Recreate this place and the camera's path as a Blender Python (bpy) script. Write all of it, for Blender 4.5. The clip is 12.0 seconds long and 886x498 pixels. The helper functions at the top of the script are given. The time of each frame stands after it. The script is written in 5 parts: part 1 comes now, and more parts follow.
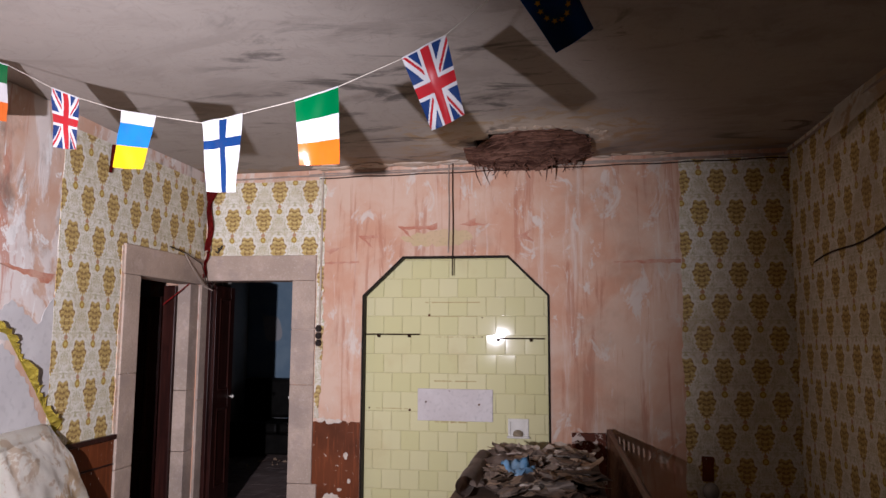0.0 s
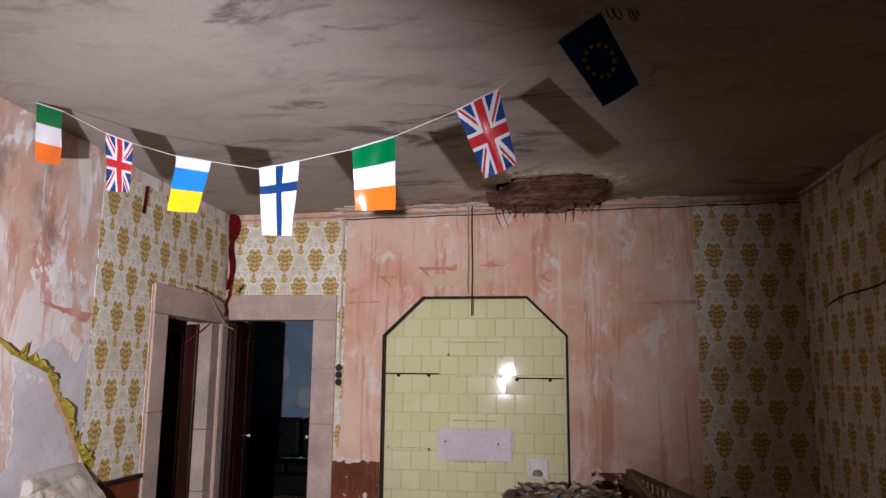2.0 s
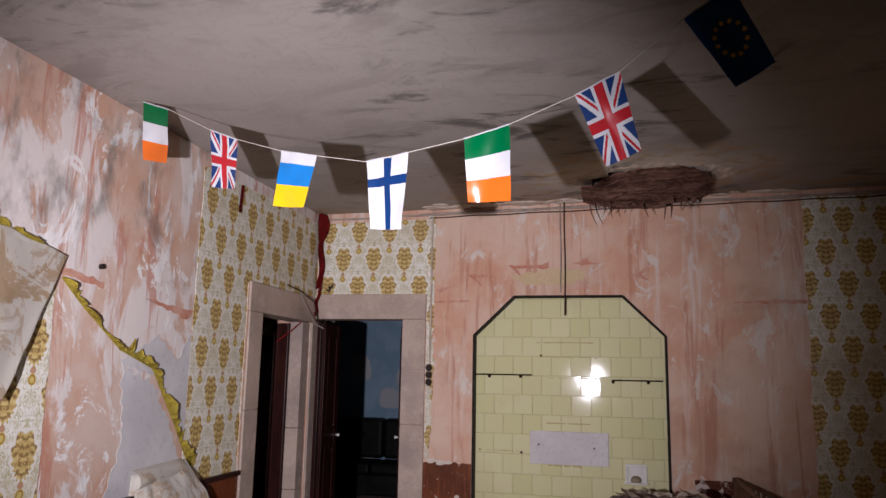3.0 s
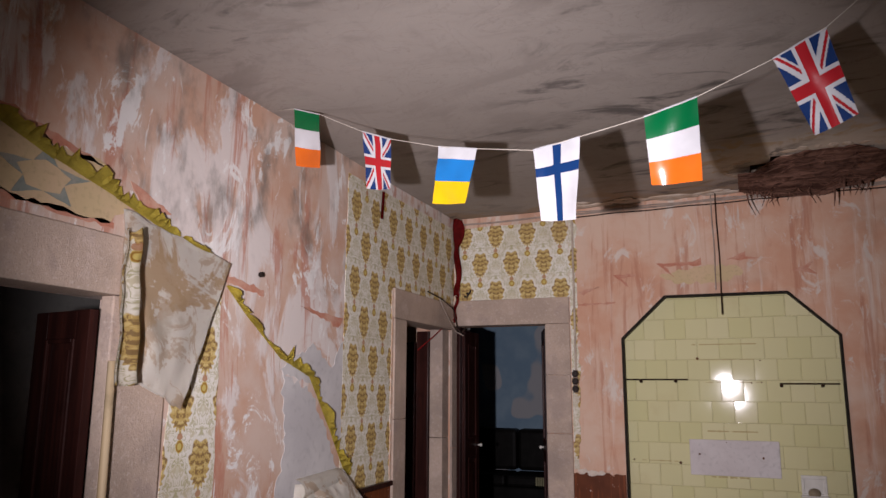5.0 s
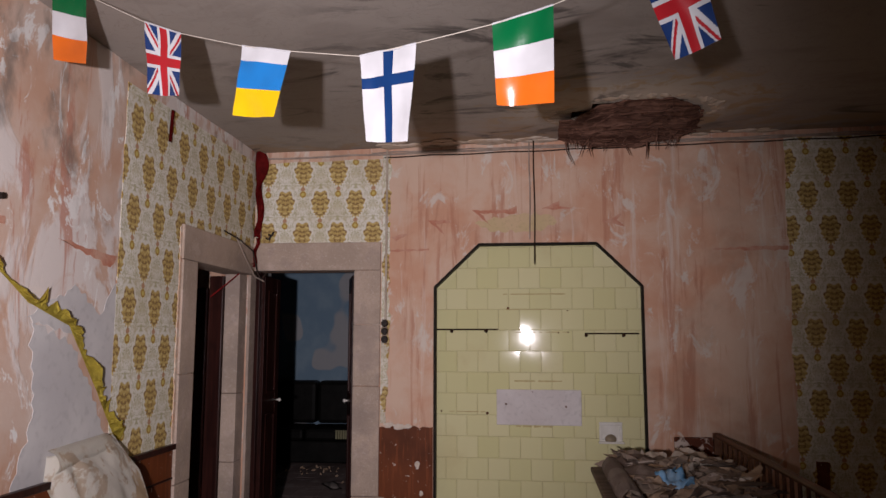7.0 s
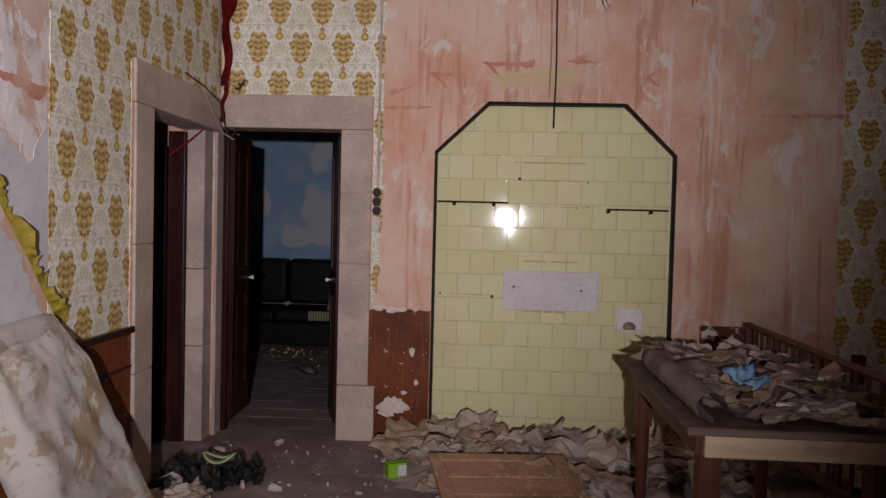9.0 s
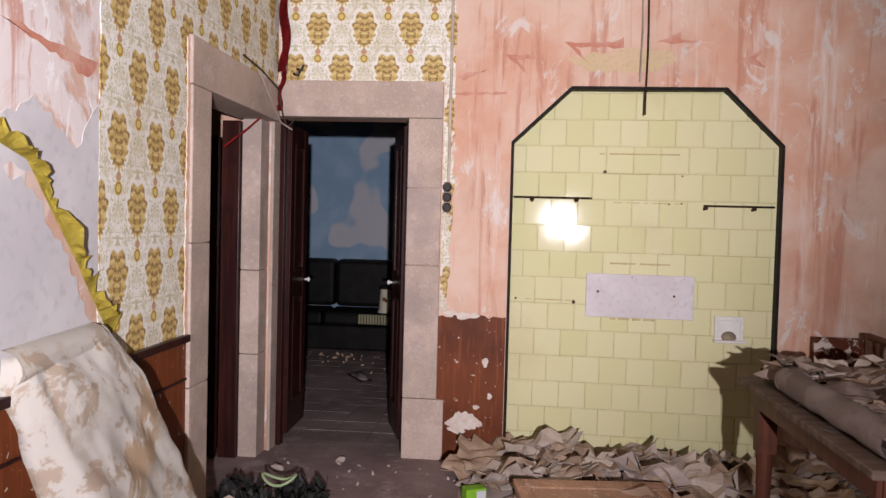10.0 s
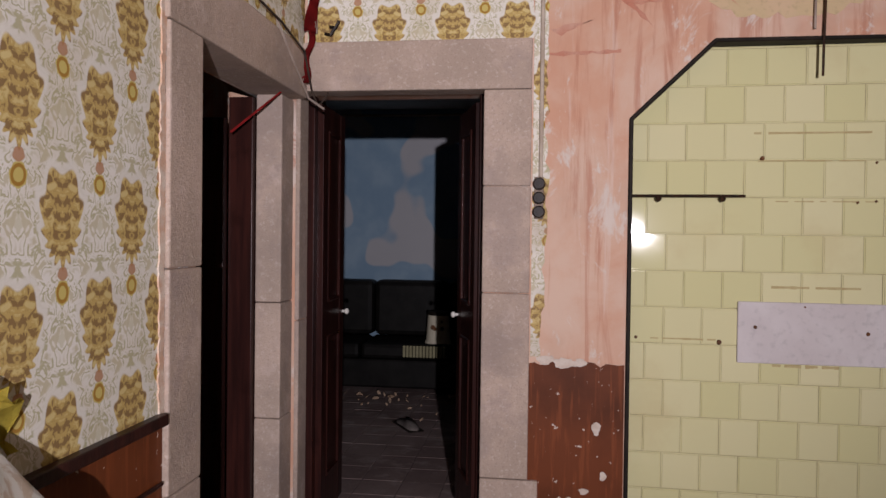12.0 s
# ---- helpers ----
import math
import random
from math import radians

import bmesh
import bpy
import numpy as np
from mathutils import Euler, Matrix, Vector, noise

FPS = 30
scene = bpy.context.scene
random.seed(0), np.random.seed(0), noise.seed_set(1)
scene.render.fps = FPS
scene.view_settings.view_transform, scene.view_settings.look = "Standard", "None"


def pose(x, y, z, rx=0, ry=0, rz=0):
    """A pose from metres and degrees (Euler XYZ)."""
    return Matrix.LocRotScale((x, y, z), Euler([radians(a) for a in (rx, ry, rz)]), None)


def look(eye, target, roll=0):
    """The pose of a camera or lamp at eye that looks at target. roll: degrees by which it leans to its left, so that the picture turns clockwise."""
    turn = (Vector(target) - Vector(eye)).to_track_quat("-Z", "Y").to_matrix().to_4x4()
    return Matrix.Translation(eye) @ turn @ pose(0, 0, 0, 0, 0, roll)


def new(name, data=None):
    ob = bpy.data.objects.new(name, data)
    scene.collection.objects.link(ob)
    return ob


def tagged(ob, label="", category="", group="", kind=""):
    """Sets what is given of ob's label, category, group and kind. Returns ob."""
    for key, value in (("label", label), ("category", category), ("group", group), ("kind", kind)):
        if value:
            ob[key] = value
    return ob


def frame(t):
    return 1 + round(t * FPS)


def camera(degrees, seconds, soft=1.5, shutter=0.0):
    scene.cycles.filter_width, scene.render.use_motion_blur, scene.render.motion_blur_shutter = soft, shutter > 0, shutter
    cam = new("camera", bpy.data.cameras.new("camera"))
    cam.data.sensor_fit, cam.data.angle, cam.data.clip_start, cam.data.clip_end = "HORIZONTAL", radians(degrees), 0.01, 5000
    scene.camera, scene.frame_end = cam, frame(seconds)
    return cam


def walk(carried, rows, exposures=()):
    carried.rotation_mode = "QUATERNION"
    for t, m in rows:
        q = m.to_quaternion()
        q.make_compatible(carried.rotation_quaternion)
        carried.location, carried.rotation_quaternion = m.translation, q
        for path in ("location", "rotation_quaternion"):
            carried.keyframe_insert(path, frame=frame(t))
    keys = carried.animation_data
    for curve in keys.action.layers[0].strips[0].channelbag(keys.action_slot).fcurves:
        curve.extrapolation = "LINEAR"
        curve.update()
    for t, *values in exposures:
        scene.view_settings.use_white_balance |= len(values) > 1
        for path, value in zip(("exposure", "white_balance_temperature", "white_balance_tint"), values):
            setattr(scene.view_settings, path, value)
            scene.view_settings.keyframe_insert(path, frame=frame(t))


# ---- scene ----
cam = camera(62.0, 12.0)
PATH = [
    (0, (0.85, 0.361, 1.59), (0.563, 2.326, 1.822), 0.3),
    (0.5, (0.884, 0.34, 1.598), (0.587, 2.301, 1.855), 0.3),
    (1, (0.86, 0.302, 1.605), (0.571, 2.254, 1.929), 0.4),
    (1.5, (0.753, 0.25, 1.601), (0.492, 2.205, 1.935), 0.4),
    (2, (0.626, 0.208, 1.589), (0.365, 2.162, 1.925), 0.5),
    (2.5, (0.529, 0.221, 1.586), (0.169, 2.159, 1.922), 0.9),
    (3, (0.421, 0.305, 1.572), (-0.022, 2.226, 1.912), 1.1),
    (3.5, (0.341, 0.386, 1.56), (-0.216, 2.276, 1.905), 1.1),
    (3.7, (0.315, 0.392, 1.558), (-0.288, 2.267, 1.904), 1.1),
    (5.5, (0.041, 0.449, 1.524), (-0.682, 2.277, 1.895), 0.2),
    (6, (-0.01, 0.569, 1.524), (-0.638, 2.431, 1.892), -0),
    (6.5, (-0.028, 0.724, 1.536), (-0.441, 2.649, 1.889), -0.1),
    (7, (-0.061, 0.856, 1.527), (-0.268, 2.83, 1.768), 0.1),
    (7.5, (-0.051, 0.967, 1.503), (-0.159, 2.964, 1.516), 0.6),
    (7.7, (-0.075, 1.028, 1.498), (-0.172, 3.026, 1.458), 0.9),
    (9.3, (-0.513, 1.715, 1.44), (-0.612, 3.712, 1.37), 1.6),
    (9.5, (-0.573, 1.789, 1.436), (-0.704, 3.783, 1.366), 1.5),
    (10, (-0.707, 2.014, 1.428), (-0.886, 4.005, 1.357), 1.5),
    (10.5, (-0.868, 2.254, 1.402), (-1.045, 4.246, 1.353), 1.5),
    (11, (-1.041, 2.558, 1.384), (-1.185, 4.553, 1.34), 1.2),
    (11.5, (-1.097, 2.892, 1.392), (-1.321, 4.88, 1.361), 0.9),
    (12, (-1.08, 3.211, 1.406), (-1.339, 5.194, 1.375), 0.7),
]
EXPOSURES = [(0, -0.52, 6150, 10), (1.5, -0.52, 6150, 10), (2.5, -1.02, 6150, 10), (3.7, -0.95, 6250, 10), (5.5, -1.32, 6650, 10), (6.0, -1.52, 6750, 10), (6.5, -1.58, 6700, 10), (7.0, -1.28, 6600, 10), (7.7, -0.82, 6450, 10), (9.3, -1.2, 6350, 10), (10.0, -0.15, 6300, 10), (10.5, -0.32, 6300, 10), (11.0, -0.58, 6300, 10), (12, -0.66, 6400, 10)]
walk(cam, [(t, look(eye, target, roll)) for t, eye, target, roll in PATH], EXPOSURES)

# ---------- light: one hand torch, standing still ----------
world = bpy.data.worlds.new("night")
scene.world = world
world.use_nodes = True
world.node_tree.nodes["Background"].inputs[0].default_value = (0.5, 0.55, 0.7, 1)
world.node_tree.nodes["Background"].inputs[1].default_value = 0.004
torch = new("torch_light", bpy.data.lights.new("torch_light", "SPOT"))
torch.data.energy = 1750
torch.data.color = (0.98, 0.90, 0.97)
torch.data.spot_size, torch.data.spot_blend = radians(76), 1.0
torch.data.shadow_soft_size = 0.03
torch.matrix_world = look((-0.34, 0.42, 1.50), (-1.58, 6.4, 2.32))


# ---------- materials ----------
class Nodes:
    """A small helper to chain shader nodes."""

    def __init__(self, name, rough=0.7, metal=0.0):
        self.m = bpy.data.materials.new(name)
        self.m.use_nodes = True
        self.t = self.m.node_tree
        self.bsdf = self.t.nodes["Principled BSDF"]
        self.bsdf.inputs["Roughness"].default_value = rough
        self.bsdf.inputs["Metallic"].default_value = metal
        self.bsdf.inputs["Specular IOR Level"].default_value = 0.5 if rough < 0.3 else 0.12
        self.geo = self.t.nodes.new("ShaderNodeNewGeometry").outputs["Position"]

    def put(self, socket, value):
        if isinstance(value, bpy.types.NodeSocket):
            self.t.links.new(value, socket)
        elif isinstance(value, (tuple, list)) and len(value) == 3 and socket.type == "RGBA":
            socket.default_value = (*value, 1)
        else:
            socket.default_value = value

    def math(self, op, a, b=0.0, c=0.0, clamp=False):
        n = self.t.nodes.new("ShaderNodeMath")
        n.operation, n.use_clamp = op, clamp
        for i, v in enumerate((a, b, c)):
            self.put(n.inputs[i], v)
        return n.outputs[0]

    def scaled(self, sx, sy, sz, src=None):
        n = self.t.nodes.new("ShaderNodeVectorMath")
        n.operation = "MULTIPLY"
        self.put(n.inputs[0], src if src is not None else self.geo)
        n.inputs[1].default_value = (sx, sy, sz)
        return n.outputs[0]

    def noise(self, scale, detail=4.0, rough=0.55, vec=None, warp=0.0):
        n = self.t.nodes.new("ShaderNodeTexNoise")
        self.put(n.inputs["Vector"], vec if vec is not None else self.geo)
        n.inputs["Scale"].default_value, n.inputs["Detail"].default_value = scale, detail
        n.inputs["Roughness"].default_value, n.inputs["Distortion"].default_value = rough, warp
        return n.outputs[0]

    def step(self, v, lo, hi):
        n = self.t.nodes.new("ShaderNodeMapRange")
        n.interpolation_type = "SMOOTHSTEP"
        self.put(n.inputs[0], v)
        n.inputs[1].default_value, n.inputs[2].default_value = lo, hi
        return n.outputs[0]

    def mix(self, f, a, b):
        n = self.t.nodes.new("ShaderNodeMix")
        n.data_type = "RGBA"
        self.put(n.inputs[0], f)
        self.put(n.inputs[6], a)
        self.put(n.inputs[7], b)
        return n.outputs[2]

    def split(self, src=None):
        n = self.t.nodes.new("ShaderNodeSeparateXYZ")
        self.put(n.inputs[0], src if src is not None else self.geo)
        return n.outputs

    def chance(self):
        return self.t.nodes.new("ShaderNodeObjectInfo").outputs["Random"]

    def bump(self, height, strength=0.3, dist=0.01):
        n = self.t.nodes.new("ShaderNodeBump")
        n.inputs["Strength"].default_value, n.inputs["Distance"].default_value = strength, dist
        self.put(n.inputs["Height"], height)
        self.put(self.bsdf.inputs["Normal"], n.outputs[0])

    def done(self, colour, rough=None):
        self.put(self.bsdf.inputs["Base Color"], colour)
        if rough is not None:
            self.put(self.bsdf.inputs["Roughness"], rough)
        return self.m


def plain(name, a, b, scale=14, rough=0.6, bump=0.15, metal=0.0, dist=0.004):
    n = Nodes(name, rough, metal)
    big, fine = n.noise(scale, 5), n.noise(scale * 9, 3)
    c = n.mix(n.step(big, 0.35, 0.68), a, b)
    c = n.mix(n.math("MULTIPLY", n.step(fine, 0.5, 0.75), 0.35), c, tuple(v * 0.55 for v in a))
    n.bump(n.math("ADD", big, n.math("MULTIPLY", fine, 0.5)), bump, dist)
    return n.done(c)


def wallpaper(name, axis, du0=0.0, dv0=0.0):
    """Half-drop crown pattern in gold and sage on a cream ground; axis 0 for walls along x, 1 along y."""
    n = Nodes(name, 0.6)
    xyz = n.split()
    wob = n.math("MULTIPLY", n.math("SUBTRACT", n.noise(9, 2), 0.5), 0.012)
    across = n.math("SUBTRACT", n.math("ADD", xyz[axis], wob), du0)
    up = n.math("SUBTRACT", n.math("ADD", xyz[2], wob), dv0)
    u, v = n.math("DIVIDE", across, 0.28), n.math("DIVIDE", up, 0.50)

    def cell(du, dv):
        a = n.math("MULTIPLY", n.math("SUBTRACT", n.math("FRACT", n.math("ADD", u, du)), 0.5), 0.28)
        b = n.math("MULTIPLY", n.math("SUBTRACT", n.math("FRACT", n.math("ADD", v, dv)), 0.5), 0.50)
        return a, b

    def crown(a, b, w, h, lobes):
        """Distance from a lobed oval: below 1 inside."""
        ang = n.math("ARCTAN2", a, b)
        r = n.math("SQRT", n.math("ADD", n.math("POWER", n.math("DIVIDE", n.math("ABSOLUTE", a), w), 2.0), n.math("POWER", n.math("DIVIDE", n.math("ABSOLUTE", b), h), 2.0)))
        return n.math("ADD", r, n.math("MULTIPLY", n.math("COSINE", n.math("MULTIPLY", ang, lobes)), 0.05)), r, ang

    (a1, b1), (a2, b2) = cell(0.0, 0.0), cell(0.5, 0.5)
    r1, r2 = (n.math("ADD", n.math("POWER", n.math("DIVIDE", n.math("ABSOLUTE", p), 0.10), 2.0), n.math("POWER", n.math("DIVIDE", n.math("ABSOLUTE", q), 0.18), 2.0)) for p, q in ((a1, b1), (a2, b2)))
    first = n.math("LESS_THAN", r1, r2)
    pick = lambda p, q: n.math("ADD", n.math("MULTIPLY", p, first), n.math("MULTIPLY", q, n.math("SUBTRACT", 1.0, first)))
    a, b = pick(a1, a2), pick(b1, b2)
    # everything is mirrored about the middle of its motif
    sym = n.t.nodes.new("ShaderNodeCombineXYZ")
    n.put(sym.inputs[0], n.math("ABSOLUTE", a)), n.put(sym.inputs[1], b)
    sym = sym.outputs[0]
    fine = n.noise(70, 3)
    colour = n.mix(n.step(n.noise(2.2, 4), 0.4, 0.7), (0.78, 0.75, 0.68), (0.68, 0.63, 0.53))
    vine = n.noise(24, 2, 0.5, sym, 0.8)
    line = n.math("SUBTRACT", 1.0, n.step(n.math("ABSOLUTE", n.math("SUBTRACT", vine, 0.5)), 0.015, 0.055))
    colour = n.mix(n.math("MULTIPLY", line, 0.68), colour, (0.36, 0.33, 0.13))
    colour = n.mix(n.math("MULTIPLY", n.step(vine, 0.57, 0.65), 0.6), colour, (0.46, 0.40, 0.20))
    colour = n.mix(n.math("MULTIPLY", n.math("SUBTRACT", 1.0, n.step(vine, 0.35, 0.41)), 0.42), colour, (0.46, 0.43, 0.22))
    # palmette: broad at the top, drawn in towards its foot, with a feathered edge
    narrow = n.math("ADD", 0.068, n.math("MULTIPLY", n.math("ADD", b, 0.02), 0.14))
    ang = n.math("ARCTAN2", a, n.math("ADD", b, 0.055))
    r = n.math("SQRT", n.math("ADD", n.math("POWER", n.math("DIVIDE", n.math("ABSOLUTE", a), narrow), 2.0), n.math("POWER", n.math("DIVIDE", n.math("ABSOLUTE", b), 0.112), 2.0)))
    feather = n.math("COSINE", n.math("MULTIPLY", ang, 13.0))
    d = n.math("ADD", r, n.math("MULTIPLY", feather, 0.10))
    halo = n.math("MULTIPLY", n.math("SUBTRACT", 1.0, n.step(d, 1.10, 1.22)), 0.9)
    colour = n.mix(halo, colour, (0.74, 0.71, 0.63))
    petal = n.noise(46, 2, 0.5, sym, 1.0)
    lift = n.math("MULTIPLY", n.math("SINE", n.math("MULTIPLY", n.math("ABSOLUTE", a), 38.0)), 2.6)
    fan = n.math("SINE", n.math("SUBTRACT", n.math("MULTIPLY", b, 165.0), lift))
    mixv = n.math("ADD", petal, n.math("MULTIPLY", fan, 0.08))
    gold = n.mix(n.step(mixv, 0.40, 0.49), (0.24, 0.14, 0.042), (0.50, 0.35, 0.105))
    gold = n.mix(n.step(mixv, 0.56, 0.66), gold, (0.62, 0.49, 0.20))
    colour = n.mix(n.math("MULTIPLY", n.math("SUBTRACT", 1.0, n.step(d, 0.92, 1.0)), 0.95), colour, gold)
    bd, _, _ = crown(a, n.math("ADD", b, 0.127), 0.018, 0.016, 5)
    colour = n.mix(n.math("MULTIPLY", n.math("SUBTRACT", 1.0, n.step(bd, 0.85, 1.05)), 0.85), colour, (0.42, 0.20, 0.09))
    rd, rr, _ = crown(a, n.math("ADD", b, 0.168), 0.026, 0.028, 7)
    ring = n.mix(n.step(n.math("ABSOLUTE", n.math("SUBTRACT", rr, 0.68)), 0.10, 0.2), (0.36, 0.20, 0.04), (0.58, 0.47, 0.15))
    colour = n.mix(n.math("SUBTRACT", 1.0, n.step(rd, 0.9, 1.02)), colour, ring)
    damp = n.step(n.noise(1.3, 5, 0.6), 0.52, 0.75)
    colour = n.mix(n.math("MULTIPLY", damp, 0.45), colour, (0.30, 0.20, 0.10))
    n.bump(n.math("ADD", n.noise(5, 3), n.math("MULTIPLY", fine, 0.1)), 0.25, 0.012)
    return n.done(colour)


def plaster(name, axis):
    """Old pink distemper with runs, scraped white patches and damp."""
    n = Nodes(name, 0.85)
    streak = n.noise(1.0, 6, 0.65, n.scaled(11, 11, 0.9), 0.6)
    blotch = n.noise(2.3, 6, 0.6, warp=0.4)
    scrape = n.noise(5.5, 7, 0.7, n.scaled(1.0, 1.0, 0.55), 0.8)
    fine = n.noise(60, 4)
    c = n.mix(n.step(blotch, 0.33, 0.66), (0.60, 0.34, 0.23), (0.66, 0.48, 0.37))
    c = n.mix(n.math("MULTIPLY", n.step(streak, 0.52, 0.66), 0.65), c, (0.44, 0.18, 0.11))
    c = n.mix(n.math("MULTIPLY", n.step(n.noise(1.0, 6, 0.65, n.scaled(8, 8, 0.7), 0.3), 0.56, 0.70), 0.75), c, (0.72, 0.62, 0.54))
    c = n.mix(n.math("MULTIPLY", n.step(scrape, 0.54, 0.62), 0.85), c, (0.68, 0.60, 0.53))
    low = n.noise(1.1, 5, 0.6)
    c = n.mix(n.math("MULTIPLY", n.step(low, 0.5, 0.72), 0.5), c, (0.33, 0.22, 0.16))
    n.bump(n.math("ADD", n.math("MULTIPLY", n.step(scrape, 0.57, 0.63), -0.5), n.math("MULTIPLY", fine, 0.35)), 0.35, 0.006)
    return n.done(c)


def left_plaster():
    """The same wall paint where it has been scraped back to white in tall patches."""
    n = Nodes("scraped_pink_plaster", 0.85)
    streak = n.noise(1.0, 7, 0.7, n.scaled(6, 6, 0.8), 0.7)
    patch = n.noise(1.7, 7, 0.65, n.scaled(1, 1.2, 0.6), 0.9)
    fine = n.noise(55, 4)
    xyz = n.split()
    c = n.mix(n.step(n.noise(3, 5), 0.35, 0.65), (0.56, 0.35, 0.25), (0.62, 0.48, 0.40))
    c = n.mix(n.step(patch, 0.48, 0.54), c, (0.70, 0.63, 0.59))
    c = n.mix(n.math("MULTIPLY", n.step(streak, 0.54, 0.63), 0.75), c, (0.48, 0.20, 0.13))
    c = n.mix(n.step(n.noise(4.5, 8, 0.75, n.scaled(1, 1, 0.5), 1.0), 0.55, 0.59), c, (0.78, 0.75, 0.72))
    mould = n.math("MULTIPLY", n.step(n.noise(3.1, 6, 0.6, n.scaled(1, 1.6, 0.9)), 0.5, 0.72), n.step(xyz[2], 1.7, 2.5))
    c = n.mix(n.math("MULTIPLY", mould, 0.75), c, (0.17, 0.15, 0.13))
    n.bump(n.math("ADD", n.step(patch, 0.47, 0.56), n.math("MULTIPLY", fine, 0.4)), 0.3, 0.005)
    return n.done(c)


def ceiling_paint():
    n = Nodes("mouldy_ceiling_paint", 0.85)
    big = n.noise(0.75, 6, 0.6, n.scaled(1.0, 1.7, 1), 0.5)
    mid = n.noise(2.0, 6, 0.65, n.scaled(0.8, 1.6, 1), 0.8)
    fine = n.noise(45, 4)
    crackle = n.noise(5, 7, 0.6, warp=1.5)
    c = n.mix(n.step(n.noise(1.4, 4), 0.35, 0.7), (0.74, 0.68, 0.61), (0.82, 0.76, 0.69))
    c = n.mix(n.math("MULTIPLY", n.step(big, 0.56, 0.72), 0.35), c, (0.30, 0.265, 0.24))
    c = n.mix(n.math("MULTIPLY", n.math("MULTIPLY", n.step(mid, 0.50, 0.64), n.step(big, 0.40, 0.56)), 0.85), c, (0.07, 0.06, 0.055))
    cloud = n.noise(0.95, 7, 0.62, n.scaled(0.9, 1.6, 1), 1.2)
    c = n.mix(n.math("MULTIPLY", n.step(cloud, 0.53, 0.66), 0.6), c, (0.20, 0.175, 0.155))
    c = n.mix(n.math("MULTIPLY", n.step(n.noise(2.6, 7, 0.7, n.scaled(1.6, 0.6, 1), 0.8), 0.56, 0.68), 0.35), c, (0.16, 0.14, 0.13))
    c = n.mix(n.math("MULTIPLY", n.step(n.math("ABSOLUTE", n.math("SUBTRACT", crackle, 0.5)), 0.0, 0.012), 0.12), (0.3, 0.26, 0.23), c)
    # damp bloom round the fallen patch
    pos = n.t.nodes.new("ShaderNodeVectorMath")
    pos.operation = "DISTANCE"
    n.put(pos.inputs[0], n.scaled(0.65, 1, 0))
    pos.inputs[1].default_value = (0.45, 5.65, 0)
    d = n.math("ADD", pos.outputs["Value"], n.math("MULTIPLY", n.noise(4, 5), 0.35))
    c = n.mix(n.math("MULTIPLY", n.math("SUBTRACT", 1.0, n.step(d, 0.35, 0.85)), 0.75), c, (0.66, 0.57, 0.47))
    ring = n.math("MULTIPLY", n.step(n.noise(5, 6, 0.65, warp=0.8), 0.48, 0.58), n.math("MULTIPLY", n.step(d, 0.45, 0.6), n.math("SUBTRACT", 1.0, n.step(d, 0.72, 0.95))))
    c = n.mix(n.math("MULTIPLY", ring, 0.7), c, (0.40, 0.27, 0.14))
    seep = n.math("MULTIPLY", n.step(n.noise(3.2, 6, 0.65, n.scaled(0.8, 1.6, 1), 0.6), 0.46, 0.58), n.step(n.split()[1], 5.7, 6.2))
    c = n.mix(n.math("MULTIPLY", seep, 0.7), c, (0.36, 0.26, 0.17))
    smear = n.math("MULTIPLY", n.step(n.noise(1.9, 7, 0.66, n.scaled(0.7, 1.5, 1), 1.4), 0.53, 0.66), n.step(n.noise(0.55, 3, 0.5), 0.44, 0.60))
    c = n.mix(n.math("MULTIPLY", smear, 0.8), c, (0.085, 0.075, 0.07))
    n.bump(n.math("ADD", n.math("MULTIPLY", crackle, 1.5), n.math("MULTIPLY", fine, 0.3)), 0.14, 0.012)
    return n.done(c)


def stained_paper():
    n = Nodes("stained_paper_back", 0.75)
    s = n.noise(3.1, 7, 0.64, warp=0.7)
    c = n.mix(n.step(s, 0.53, 0.57), (0.82, 0.78, 0.70), (0.60, 0.45, 0.29))
    c = n.mix(n.math("MULTIPLY", n.step(n.noise(6, 6, 0.6), 0.55, 0.66), 0.4), c, (0.60, 0.50, 0.38))
    c = n.mix(n.math("MULTIPLY", n.step(n.noise(6.5, 7, 0.68, warp=0.6), 0.53, 0.58), 0.6), c, (0.54, 0.38, 0.22))
    c = n.mix(n.step(n.noise(2.6, 5, 0.6), 0.56, 0.66), c, (0.66, 0.60, 0.50))
    n.bump(n.noise(14, 4), 0.25, 0.008)
    return n.done(c)


def chipped(name, paint, under, amount=0.64, rough=0.45, wet=0.12):
    n = Nodes(name, rough)
    chips = n.noise(7, 8, 0.7, warp=0.5)
    f = n.math("MAXIMUM", n.step(chips, amount, amount + 0.015), n.step(n.noise(34, 4, 0.6), 0.675, 0.685))
    c = n.mix(n.step(n.noise(3, 5), 0.4, 0.7), paint, tuple(v * 0.6 for v in paint))
    c = n.mix(n.math("MULTIPLY", n.step(n.noise(1.0, 5, 0.6, n.scaled(40, 40, 3)), 0.52, 0.66), 0.5), c, tuple(v * 1.7 for v in paint))
    c = n.mix(f, c, under)
    n.bump(n.math("ADD", n.math("MULTIPLY", f, -1.0), n.math("MULTIPLY", n.noise(30, 4), wet)), 0.4, 0.004)
    return n.done(c)


